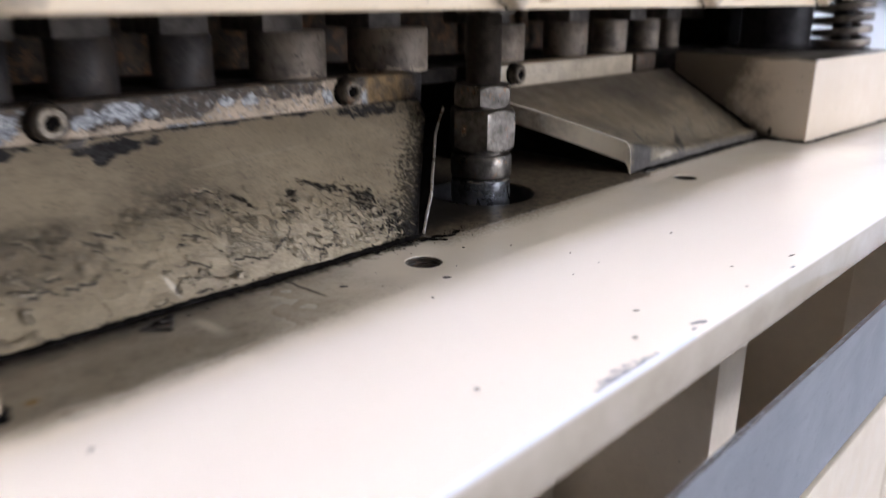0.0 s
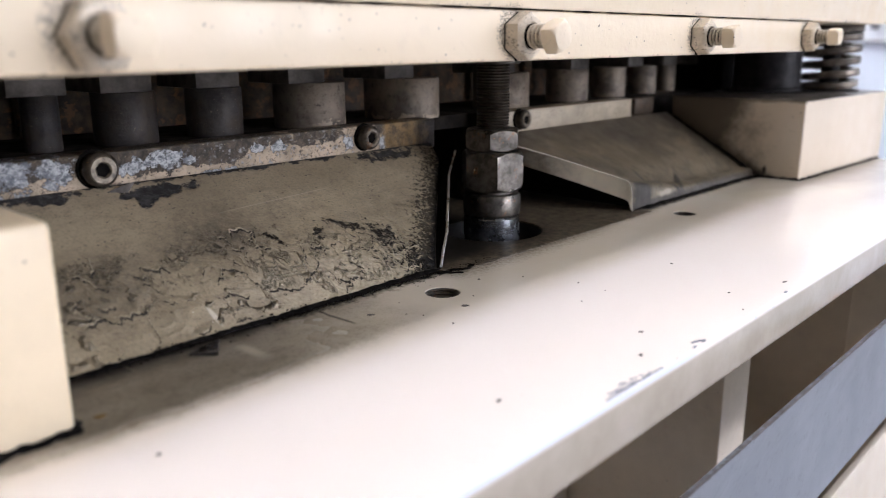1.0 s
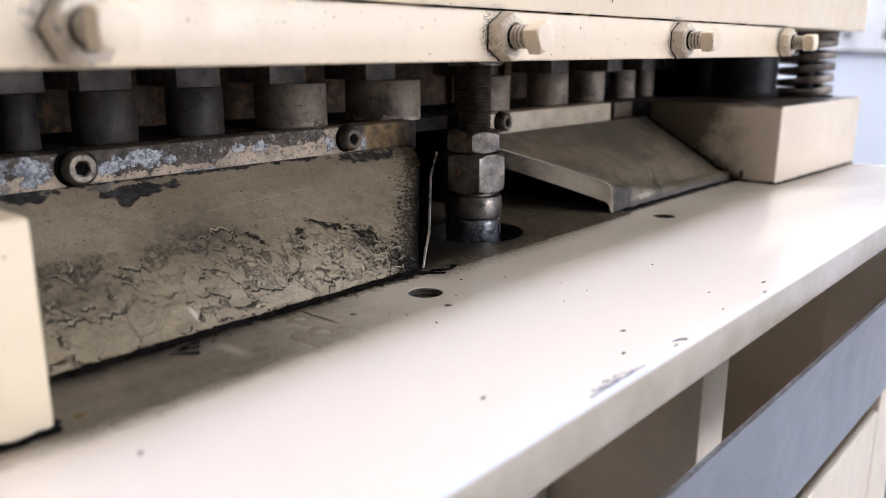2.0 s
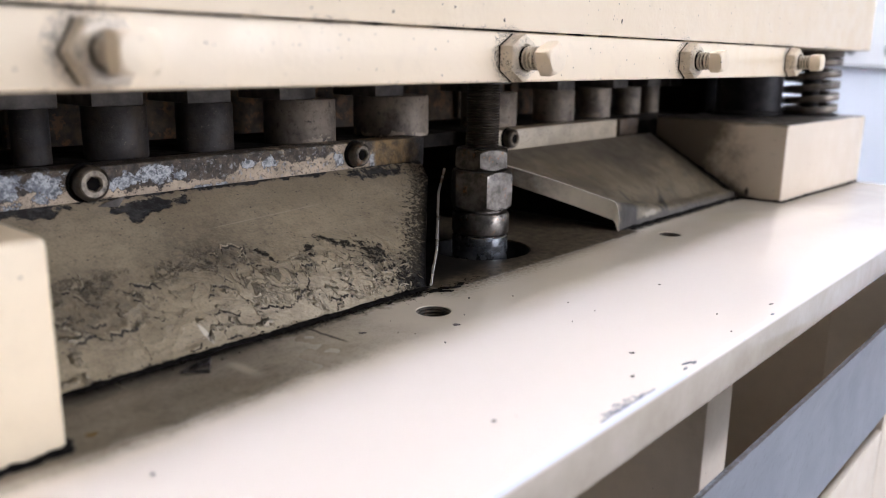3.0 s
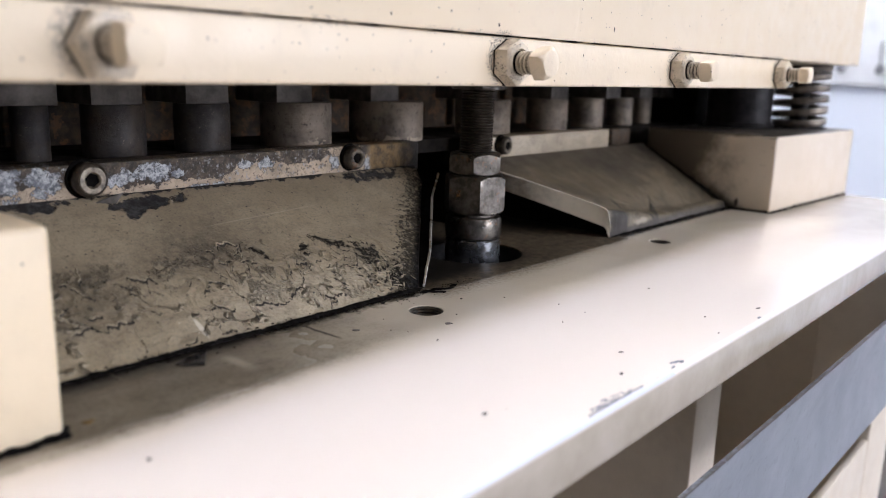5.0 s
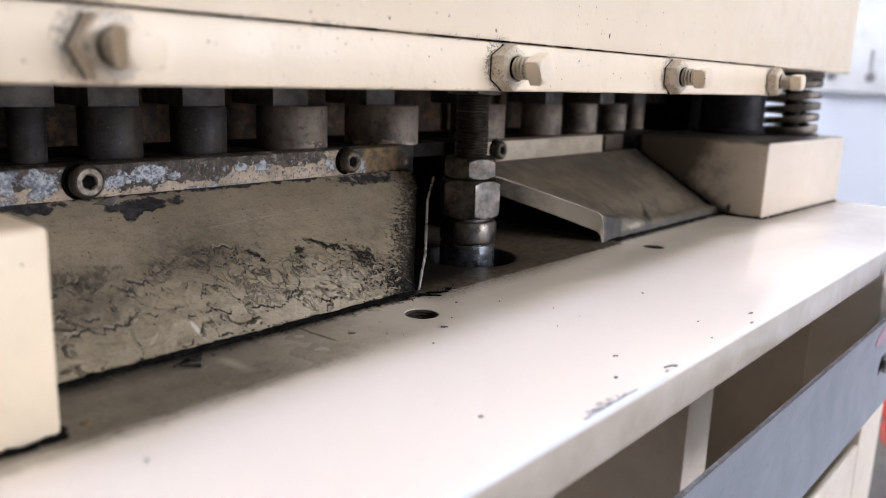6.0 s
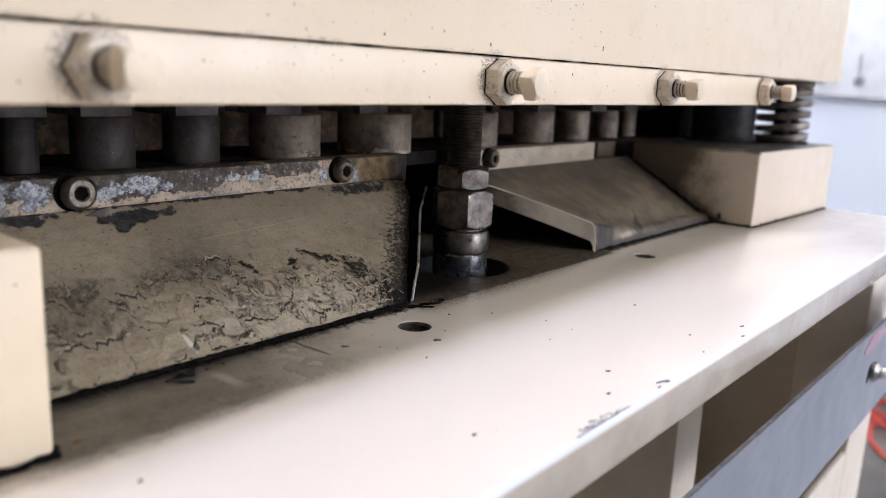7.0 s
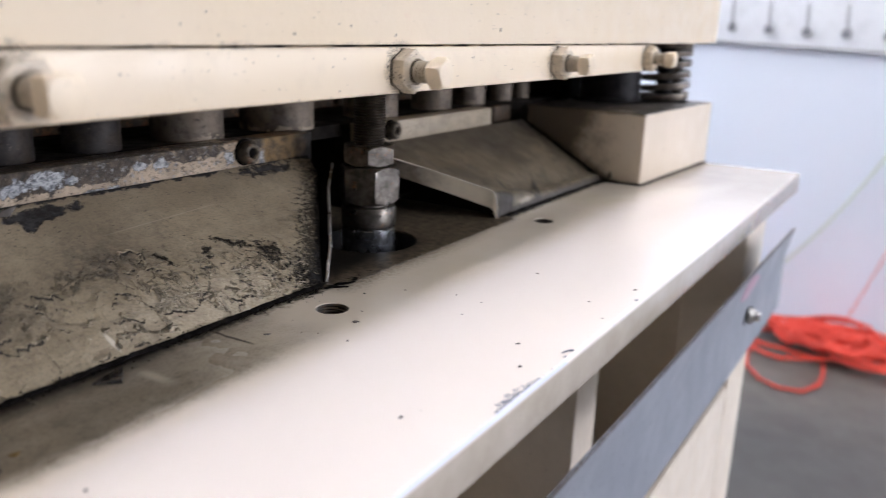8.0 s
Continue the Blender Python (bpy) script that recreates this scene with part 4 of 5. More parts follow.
def worktop_mesh():
    """The worktop plate with its stud hole and two screw holes cut through."""
    def temp(bm):
        me = bpy.data.meshes.new("cut")
        bm.to_mesh(me)
        bm.free()
        return new("cut", me)
    ob = temp(box(-0.34, 0.578, -0.0795, 0.34, TOP - 0.015, TOP, 0.0016, 3))
    cutters = []
    for hx, hy, r in ((0.1289, 0.0095, 0.0060), (0.3042, 0.0079, 0.0054), (0.2140, 0.0572, 0.0228)):
        c = temp(lathe([(r, TOP - 0.05), (r, TOP - 0.0002), (r + 0.0002, TOP), (r + 0.0002, TOP + 0.02)], hx, hy, 40))
        cutters.append(c)
        md = ob.modifiers.new("cut", "BOOLEAN")
        md.operation, md.object, md.solver = "DIFFERENCE", c, "EXACT"
    dg = bpy.context.evaluated_depsgraph_get()
    me = bpy.data.meshes.new_from_object(ob.evaluated_get(dg))
    bm = bmesh.new()
    bm.from_mesh(me)
    for o in (ob, *cutters):
        data = o.data
        bpy.data.objects.remove(o)
        bpy.data.meshes.remove(data)
    bpy.data.meshes.remove(me)
    return bm


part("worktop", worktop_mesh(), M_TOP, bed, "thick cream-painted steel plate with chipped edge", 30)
part("inner_panel", box(-0.32, 0.556, 0.074, 0.078, 0.05, TOP - 0.015), M_BODY, bed)
part("rear_panel", box(-0.32, 0.556, 0.32, 0.324, 0.05, TOP - 0.015), M_BODY, bed)
part("side_panel", box(0.5565, 0.5605, -0.014, 0.32, 0.05, TOP - 0.015), M_BODY, bed)
part("side_panel", box(-0.324, -0.32, -0.014, 0.32, 0.05, TOP - 0.015), M_BODY, bed)
part("front_panel", box(-0.30, 0.5035, -0.0612, -0.057, 0.05, 0.745, 0.001), M_BODY, bed)
part("rib", box(0.309, 0.342, -0.018, 0.074, 0.05, TOP - 0.015, 0.0015), M_BODY, bed)
for gx, wide in ((0.504, 0.0625), (-0.335, 0.035)):
    part("leg", box(gx, gx + wide, -0.062, -0.020, 0, TOP - 0.015, 0.003), M_BODY, bed)
    part("leg", box(gx, gx + wide, 0.290, 0.330, 0, TOP - 0.015, 0.003), M_BODY, bed)


def flake(cx, cy, rx, ry, seed, z=TOP, turn=0.0):
    """A ragged flat patch, a hair thick."""
    rnd = random.Random(seed)
    z += (seed % 97) * 0.0000035
    n, bm = 14, bmesh.new()
    low, high = [], []
    for i in range(n):
        a = 2 * math.pi * i / n
        k = 0.55 + 0.6 * rnd.random()
        u, v = rx * k * math.cos(a), ry * k * math.sin(a)
        p = (cx + u * math.cos(turn) - v * math.sin(turn), cy + u * math.sin(turn) + v * math.cos(turn))
        low.append((*p, z - 0.0002))
        high.append((*p, z + 0.00012))
    return loft(bm, [low, high])


for hx, hy, r in ((0.1289, 0.0095, 0.0060), (0.3042, 0.0079, 0.0054)):
    prof, h = [], TOP - 0.0003
    while h > TOP - 0.012:
        prof += [(r - 0.00005, h), (r - 0.0006, h - 0.0006)]
        h -= 0.0012
    part("threaded_hole", loft(bmesh.new(), [ring((hx, hy, h), r2, 32) for r2, h in prof], (False, True)), M_SCREW, bed, "dark oily threaded hole", 60)

# added liner; its black stands for the shade inside the bore
part("stud_bore", loft(bmesh.new(), [ring((0.2140, 0.0572, h), r, 48) for r, h in ((0.0227, TOP - 0.0008), (0.0222, TOP - 0.0016), (0.0222, TOP - 0.030))], (False, True)), M_DARK, bed, "black liner added to darken the bore round the stud")

# ---- ram ----
FACE = -0.0073
ram = thing("press_ram", (0.15, 0.1, 0.977), "cream-painted press ram with a clamping bar bolted along its lower front", "press ram")
part("ram_body", box(-0.40, 0.566, FACE, 0.33, 0.9932, 1.12, 0.0008), M_RAM, ram)
part("clamp_bar", box(-0.0130, 0.415, FACE, 0.026, 0.977, 0.9929, 0.0014), M_RAM, ram, "cream-painted clamping bar")
part("seam_grease", tube([(-0.0115 + 0.4235 * i / 300, FACE + 0.0003, 0.99305 + 0.00006 * noise.noise((i * 0.4, 2, 2))) for i in range(301)], 0.00019, 6, None, 1.5, 9), M_GREASE, ram, "black grimy seam")


def adjusting_bolt(x, turn, nut_turn=0.0):
    z = 0.9847
    rod = [(0.0032, FACE + 0.01)]
    y = FACE - 0.0050
    while y > FACE - 0.0132:
        rod += [(0.0037, y), (0.0037, y - 0.0007), (0.0029, y - 0.0010), (0.0029, y - 0.0012)]
        y -= 0.0015
    b = part("adjusting_bolt", lathe(rod, x, z, 24, "y"), M_THREAD, ram, "painted threaded adjusting bolt", 30)
    a = 0.0065
    part("jam_nut", lathe([(a * 0.97, FACE), (a, FACE - 0.0006), (a, FACE - 0.0052), (a * 0.93, FACE - 0.0060), (0.0045, FACE - 0.0061), (0.0040, FACE - 0.0050)], x, z, 24, "y", None, nut_turn, (0, 1, 2)), M_GRIMY, b, "", 25)
    h, rings, w = bmesh.new(), [], 0.0041
    for yy, limit in ((0.0122, 0.0044), (0.0127, 0.0056), (0.0164, 0.0057), (0.0172, 0.0050), (0.0178, 0.0043), (0.0180, 0.0036)):
        pts = []
        for i in range(64):
            a2 = 2 * math.pi * i / 64
            r2 = min(limit, w / max(abs(math.cos(a2)), abs(math.sin(a2))))
            pts.append((x + r2 * math.cos(a2 + turn), FACE - yy, z + r2 * math.sin(a2 + turn)))
        rings.append(pts)
    loft(h, rings)
    part("square_head", h, M_HEADS, b, "", 25)
    part("grease_shade_ring", lathe([(a * 1.005, FACE + 0.001), (a * 1.012, FACE - 0.0002), (a * 1.0, FACE - 0.0003), (a * 0.9, FACE - 0.0004)], x - 0.00012, z, 24, "y", None, nut_turn, (0, 1, 2, 3)), M_GREASE, b)
    part("thread_grease", lathe([(0.0037, FACE - 0.0056), (0.0039, FACE - 0.00616), (0.0035, FACE - 0.0064), (0.0031, FACE - 0.0068), (0.0031, FACE - 0.0122)], x, z, 24, "y"), M_GREASE, b)


for bx, bt, nt in zip(BOLTS, (0.03, 0.46, 0.20, 0.12), (math.pi / 6, 0.0, 0.0, 0.0)):
    adjusting_bolt(bx, bt, nt)
for i, (cx, cz, size) in enumerate(((0.2155, 0.9990, 0.0010), (0.1418, 0.9963, 0.0006), (0.1180, 0.9990, 0.0004), (0.0925, 0.9965, 0.0005), (0.1940, 0.9885, 0.0004))):
    chip = flake(0, 0, size * 0.5, size, 210 + i, 0.0)
    bmesh.ops.transform(chip, matrix=Matrix.Translation((cx, FACE, cz)) @ Matrix.Rotation(math.pi / 2, 4, "X"), verts=chip.verts)
    part("paint_chip", chip, M_SPECK, ram)

# ---- blocks at both ends ----
def spacer_block(x0, x1, depth, rad, material, inner_right, bead, turn=0.0):
    """A bevelled steel block on the bed with black grease pressed out along its foot; turned about its inner front corner."""
    out = 1 if inner_right else -1
    inner, outer = (x1, x0) if inner_right else (x0, x1)
    m = Matrix.Translation((inner, 0.0006, 0)) @ Matrix.Rotation(radians(turn), 4, "Z") @ Matrix.Translation((-inner, -0.0006, 0))
    b = thing("spacer_block", ((x0 + x1) / 2, 0.05, TOP), "cream-painted steel spacer block on the press bed, grease along its foot", "spacer block", "spacer blocks")
    body = box(x0, x1, 0.0006, depth, TOP, 0.9477, rad, 3)
    bmesh.ops.transform(body, matrix=m, verts=body.verts)
    part("block", body, material, b)
    line = [(outer + (inner - out * rad - outer) * i / 130, 0.0002, TOP + 0.0001) for i in range(131)]
    line += [(inner - out * rad + out * rad * math.sin(a), 0.0002 + rad * (1 - math.cos(a)), TOP + 0.0001) for a in [math.pi / 2 * i / 4 for i in range(1, 5)]]
    line += [(inner + out * 0.0003, 0.0002 + rad + 0.027 * i / 24, TOP + 0.0001) for i in range(1, 25)]
    part("grease_line", smear([m @ Vector(p) for p in line], bead, bead * 0.7, 3 + rad * 900), M_BEAD, b)
    return b


left_block = spacer_block(-0.167, 0.0, 0.16, 0.0017, M_BLOCK, True, 0.0021)
for i in range(5):
    # lumps of grease squeezed up at the inner corner
    part("grease_lump", flake(-0.0022 - 0.0011 * i, -0.0002 + 0.0003 * (i % 2), 0.0017, 0.0009, 140 + i, TOP + 0.0009 - 0.0001 * i, 0.3 * i), M_BEAD, left_block)
spacer_block(0.4392, 0.5810, 0.0895, 0.0012, M_BLOCK_R, False, 0.0018, -2.8)

# ---- tooling ----
DIE = 0.9475
die = box(-0.18, 0.2120, 0.104, 0.1695, TOP, DIE - 0.0006, 0.001)
box(0.2580, 0.524, 0.104, 0.1695, TOP, DIE - 0.0006, 0.001, 2, die)
box(0.2121, 0.2579, 0.110, 0.1690, 0.9400, DIE - 0.0008, 0, 2, die)
solid("die_block", die, M_IRON, (0.13, 0.13, TOP), "dark oily iron die block bolted to the press bed", "die block")
# added plate; its black stands for the open void in the gap
solid("void_plate", box(0.2121, 0.2579, 0.160, 0.1690, TOP, 0.9399), M_GREASE, (0.235, 0.165, TOP), "black plate added for the dark void in the die block's gap", "cover plate")
back = thing("frame_back", (0.1, 0.186, TOP), "brown rusty cast-iron frame behind the punches", "machine frame")
part("back_plate", box(-0.34, 0.575, 0.176, 0.20, TOP, 0.9930, 0.001), M_RUSTY, back)
for rx in (-0.128, -0.078, -0.036, 0.0005, 0.0325, 0.0610, 0.0965, 0.1395, 0.1925, 0.2600, 0.3350, 0.3910, 0.4380, 0.4780):
    part("back_rib", box(rx - 0.004, rx + 0.004, 0.1705, 0.1755, DIE - 0.0004, 0.9928, 0.0012), M_RUSTY, back)


def cap_screw(parent, x, z, face, r=0.0056):
    y1 = face - 0.0050
    prof = [(r * 0.98, face), (r, face - 0.0005), (r, y1 + 0.0016), (r - 0.0004, y1 + 0.0008), (r - 0.0011, y1 + 0.0003), (r - 0.0013, y1 + 0.0004), (r - 0.0014, y1 + 0.0030)]
    screw = part("cap_screw", lathe(prof, x, z, 36, "y"), M_SCREW, parent, "greasy socket-head cap screw", 30)
    part("head_face", lathe([(r - 0.0012, y1 + 0.0032), (r - 0.0012, y1 + 0.0004), (r - 0.0015, y1), (0.0028, y1), (0.0022, y1 + 0.0005), (0.0021, y1 + 0.0030)], x, z, 36, "y", None, 0.2, (4, 5)), M_HEAD_FACE, screw, "", 30)
    # dark ring set to the left: the head's shadow along with grease
    part("grease_shade_ring", lathe([(r * 1.14, face + 0.0002), (r * 1.1, face - 0.0004), (r * 1.0, face - 0.0008), (r * 0.98, face)], x - 0.0006, z, 30, "y"), M_GREASE, screw)
    # a black disc added to darken the socket's depth
    part("socket", lathe([(0.00205, y1 + 0.0010), (0.00205, y1 + 0.0030)], x, z, 24, "y", None, 0.2, (0, 1)), M_GREASE, screw)


STRIP_Y = 0.0915
left = thing("die_strip", (0.05, STRIP_Y, 0.935), "steel retaining strip with flaking cream paint over grey zinc", "retaining strip", "die strips")
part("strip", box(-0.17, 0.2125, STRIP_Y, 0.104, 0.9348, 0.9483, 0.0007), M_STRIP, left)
for sx, sr in ((-0.066, 0.0058), (0.0511, 0.0058), (0.1687, 0.0052)):
    cap_screw(left, sx, 0.9434, STRIP_Y, sr)
right = thing("die_strip", (0.33, STRIP_Y, 0.935), "cream-painted steel retaining strip with a soiled upper edge", "retaining strip", "die strips")
part("strip", box(0.258, 0.394, STRIP_Y, 0.104, 0.9358, 0.9478, 0.0007), M_STRIP_R, right)
cap_screw(right, 0.2783, 0.9433, STRIP_Y, 0.0050)
part("end_clip", box(0.409, 0.4340, STRIP_Y + 0.006, 0.104, 0.936, 0.9468, 0.0015), M_CLIP, right, "rusty brown end clip")

# chutes
lc = thing("chute_plate", (0.05, 0.06, TOP), "sloping sheet-metal chute with wrinkled, blistered and blackened cream paint", "chute plate", "chute plates")
part("plate", slab([(-0.165, 0.0305, TOP + 0.0008), (0.1475, 0.0305, TOP + 0.0008), (0.1570, 0.0395, 0.9063), (0.1665, 0.0480, 0.9115), (0.2030, 0.0800, 0.9311), (0.2085, 0.0905, 0.9375), (-0.165, 0.0905, 0.9375)], 0.0014), M_CHUTE_L, lc)
lip_out = [(0.1500, 0.0300, TOP + 0.0005), (0.1567, 0.0347, 0.9056), (0.1638, 0.0395, 0.9105), (0.1760, 0.0500, 0.9175), (0.1932, 0.0650, 0.9269), (0.2130, 0.0790, 0.9342)]
lip_in = [(0.1478, 0.0301, TOP + 0.0007), (0.1525, 0.0347, 0.9036), (0.1573, 0.0393, 0.9065), (0.1668, 0.0478, 0.9117), (0.1850, 0.0640, 0.9215), (0.2033, 0.0798, 0.9313)]
lip = bmesh.new()
low = [lip.verts.new(p) for p in lip_in]
high = [lip.verts.new(p) for p in lip_out]
for a in range(len(low) - 1):
    lip.faces.new((low[a], low[a + 1], high[a + 1], high[a]))
bmesh.ops.solidify(lip, geom=lip.faces[:], thickness=0.0012)
# the lip's black stands for the dark gap beside the plate
part("folded_lip", lip, M_GREASE, lc, "folded lip painted black for its shaded inner face")
part("sheared_edge", tube(lip_out, 0.00065, 6, None, 0.5, 4), M_EDGE, lc, "bright sheared sheet edge")
line = [(0.002 + 0.1475 * i / 140, 0.0296 + 0.0006 * noise.noise((i * 0.5, 7, 1)), TOP + 0.0004) for i in range(141)]
part("grease_line", smear(line, 0.0021, 0.0011, 5), M_BEAD, lc, "black grease bead along the foot")
crumbs, rnd = bmesh.new(), random.Random(5)
for i in range(90):
    cx, side = rnd.uniform(0.004, 0.150), rnd.choice((-1, -1, 1))
    cy = 0.0290 - abs(rnd.gauss(0, 0.0022)) if side < 0 else 0.0310
    loop = ring((cx, cy, TOP if side < 0 else TOP + 0.0012), rnd.uniform(0.0002, 0.0007), 6, "z", False, rnd.random())
    low = [Vector((p.x, cy + (p.y - cy) * 0.6, p.z - 0.0001)) for p in loop]
    loft(crumbs, [low, [p * 0.5 + Vector((cx, cy, loop[0].z + 0.0004)) * 0.5 for p in loop]])
for i in range(110):
    cx, cy = rnd.uniform(0.128, 0.176), 0.0285 - abs(rnd.gauss(0, 0.0048))
    loop = ring((cx, cy, TOP), rnd.uniform(0.00012, 0.00045), 6, "z", False, rnd.random())
    loft(crumbs, [[p - Vector((0, 0, 0.0001)) for p in loop], [p * 0.5 + Vector((cx, cy, TOP + 0.0003)) * 0.5 for p in loop]])
part("grease_crumbs", crumbs, M_BEAD, lc, "crumbs of black grease along the foot")


def paint_curl(bm, px, pz, length, radius, rnd):
    """A worm of lifted enamel that wanders over the plate; it is set by its place along and up the plate."""
    def on(px, pz):
        return (px, 0.0305 + (pz - 0.9008) / 0.6117, pz + 0.0002)
    pts, a, n = [], rnd.uniform(0, 6.28), max(5, int(length / 0.0006))
    bend = rnd.uniform(-0.4, 0.4)
    for i in range(n):
        pts.append(on(px, pz))
        bend = 0.75 * bend + rnd.uniform(-0.34, 0.34)
        a += bend
        px, pz = px + math.cos(a) * length / n, min(0.934, max(0.9014, pz + 0.5 * math.sin(a) * length / n))
    start = len(bm.verts)
    tube(pts, radius, 6, bm, 0.5, int(px * 1e5) % 97)
    bm.verts.ensure_lookup_table()
    # the ends run out flat on the plate
    for ring_at in (0, n - 1):
        for k in range(6):
            v = bm.verts[start + ring_at * 6 + k]
            v.co = v.co.lerp(Vector(pts[ring_at]), 0.8)


M_CURL = cream_paint("curled_enamel", (0.44, 0.375, 0.270), (0.31, 0.258, 0.182), specks=0.3, grime=0.35)
curls, rnd = bmesh.new(), random.Random(21)
for count, x0, x1, z0, z1, longest in ((34, 0.124, 0.149, 0.9020, 0.9095, 0.008), (9, 0.098, 0.126, 0.9035, 0.9125, 0.009)):
    for i in range(count):
        paint_curl(curls, rnd.uniform(x0, x1), z0 + (z1 - z0) * rnd.random() ** 1.4, rnd.uniform(0.4, 1.0) * longest, rnd.uniform(0.00016, 0.00036), rnd)


def paint_crack(x0, z0, x1, z1, wide, rnd):
    """A ragged split in the enamel between two places of the plate, its shade drawn as a dark ribbon; one border is
    lifted.
    """
    pts = [Vector((x0, z0)), Vector((x1, z1))]
    throw = 0.20 * (pts[1] - pts[0]).length
    while len(pts) < 33:
        finer = [pts[0]]
        for a, b in zip(pts, pts[1:]):
            side = Vector((a.y - b.y, b.x - a.x)).normalized()
            finer += [(a + b) / 2 + side * rnd.uniform(-throw, throw), b]
        pts, throw = finer, throw * 0.58

    def on(p, up, lift):
        z = max(0.9012, p.y + up)
        return (p.x, 0.0305 + (z - 0.9008) / 0.6117 - 0.52 * lift, z + 0.85 * lift)
    bm, rows = bmesh.new(), []
    for i, p in enumerate(pts):
        w = wide * min(1.0, (i + 0.4) / 4, (len(pts) - 0.6 - i) / 4) * rnd.uniform(0.35, 1.3)
        rows.append([bm.verts.new(on(p, -0.7 * w, 0.00010)), bm.verts.new(on(p, 0.3 * w, 0.00010))])
    for a, b in zip(rows, rows[1:]):
        bm.faces.new((a[0], b[0], b[1], a[1]))
    part("paint_crack", bm, M_CRACK, lc)
    first = rnd.randint(0, 8)
    run = pts[first:first + rnd.randint(12, 24)]
    start = len(curls.verts)
    tube([on(p, 0.55 * wide, 0.00004) for p in run], wide * 0.42, 6, curls, 0.6, int(x0 * 1e5) % 91)
    curls.verts.ensure_lookup_table()
    for at in (0, len(run) - 1):
        for k in range(6):
            v = curls.verts[start + at * 6 + k]
            v.co = v.co.lerp(Vector(on(run[at], 0.55 * wide, 0.0)), 0.9)


M_CRACK = plain("crack_shade", (0.020, 0.017, 0.014), (0.050, 0.042, 0.034), 0.8, 300)
rnd = random.Random(44)
LONG = ((0.0252, 0.9183, 0.0335, 0.9143), (0.0329, 0.9220, 0.0306, 0.9173), (0.0211, 0.9078, 0.0294, 0.9075), (0.0294, 0.9075, 0.0399, 0.9094), (0.0449, 0.9166, 0.0535, 0.9148), (0.0644, 0.9096, 0.0760, 0.9114), (0.0760, 0.9114, 0.0763, 0.9019), (0.0633, 0.9072, 0.0614, 0.9015),
        (0.0614, 0.9015, 0.0712, 0.9012), (0.0538, 0.9024, 0.0486, 0.9012), (0.0801, 0.9194, 0.0896, 0.9199), (0.0896, 0.9199, 0.0855, 0.9125), (0.0633, 0.9072, 0.0718, 0.9063), (0.0390, 0.9074, 0.0368, 0.9018), (0.0428, 0.9136, 0.0468, 0.9109), (0.0783, 0.9064, 0.0917, 0.9053))
for place in LONG:
    paint_crack(*place, rnd.uniform(0.00045, 0.00075), rnd)
RIGHT = ((0.0917, 0.9053, 0.1013, 0.9083), (0.1013, 0.9083, 0.1104, 0.9140), (0.1025, 0.9151, 0.0995, 0.9090), (0.1043, 0.9068, 0.1043, 0.9032), (0.1043, 0.9032, 0.1152, 0.9030), (0.1148, 0.9076, 0.1185, 0.9052), (0.1097, 0.9032, 0.1049, 0.9012))
for place in RIGHT:
    paint_crack(*place, rnd.uniform(0.00045, 0.00070), rnd)
# short wrinkles in the soot, by the left block and in the corner
for count, x0, x1, z0, z1, size in ((16, 0.058, 0.094, 0.9120, 0.9215, 0.0050), (12, 0.010, 0.050, 0.9060, 0.9190, 0.0050), (18, 0.100, 0.128, 0.9040, 0.9150, 0.0050), (16, 0.126, 0.147, 0.9025, 0.9110, 0.0060)):
    for i in range(count):
        cx, cz, a, n = rnd.uniform(x0, x1), rnd.uniform(z0, z1), rnd.uniform(0, 6.28), size * rnd.uniform(0.5, 1.1)
        paint_crack(cx, cz, cx + n * math.cos(a), cz + 0.55 * n * math.sin(a), rnd.uniform(0.00030, 0.00055), rnd)
part("lifted_paint", curls, M_CURL, lc, "worm-like curls of lifted cream paint", 60)
rc = thing("chute_plate", (0.36, 0.06, TOP), "sloping soiled cream sheet-metal chute with a folded lip", "chute plate", "chute plates")
def chute_profile(u):
    """A section of the plate from its rolled front foot to the strip; u runs from the free edge to the block."""
    rise = 0.0134 * max(0.0, 1 - u / 0.50) ** 1.5 + 0.0020
    y0, x_r = 0.0302 - 0.0016 * u, 0.4388
    pts = []
    soft, slope = 1 + 2.0 * min(1.0, 5 * u), (0.0370 - rise) / 0.0580
    for f, dy, dz in ((0.0, 0.0, 0.0), (0.06, 0.0001, 0.42), (0.10, 0.0003, 0.66), (0.14, 0.0007, 0.82), (0.18, 0.0013, 0.92), (0.21, 0.0020, 0.975), (0.24, 0.0028, 1.0)):
        pts.append((0.2926 - 0.0028 * f / 0.24, y0 + dy * soft, TOP + (rise + slope * 0.0028 * (soft - 1)) * dz))
    last = pts[-1]
    for i in range(1, 9):
        f = i / 8
        pts.append((last[0] + (0.2465 - last[0]) * f, last[1] + (0.0905 - last[1]) * f, last[2] + (0.9370 - last[2]) * f + 0.0007 * math.sin(math.pi * f)))
    return [(x + (x_r - x) * u, y, z) for x, y, z in pts]


sections = [chute_profile(i / 24) for i in range(25)]
bm = bmesh.new()
grid = [[bm.verts.new(p) for p in row] for row in sections]
for a, b in zip(grid, grid[1:]):
    for i in range(len(a) - 1):
        bm.faces.new((a[i], b[i], b[i + 1], a[i + 1]))
bmesh.ops.recalc_face_normals(bm, faces=bm.faces)
bmesh.ops.solidify(bm, geom=bm.faces[:], thickness=0.0011)
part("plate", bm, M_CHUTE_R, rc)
edge = sections[0]
hang = [(x - 0.0002, y, max(TOP + 0.0003, z - 0.0100 + 0.0012 * i / 12)) for i, (x, y, z) in enumerate(edge)]
bm = bmesh.new()
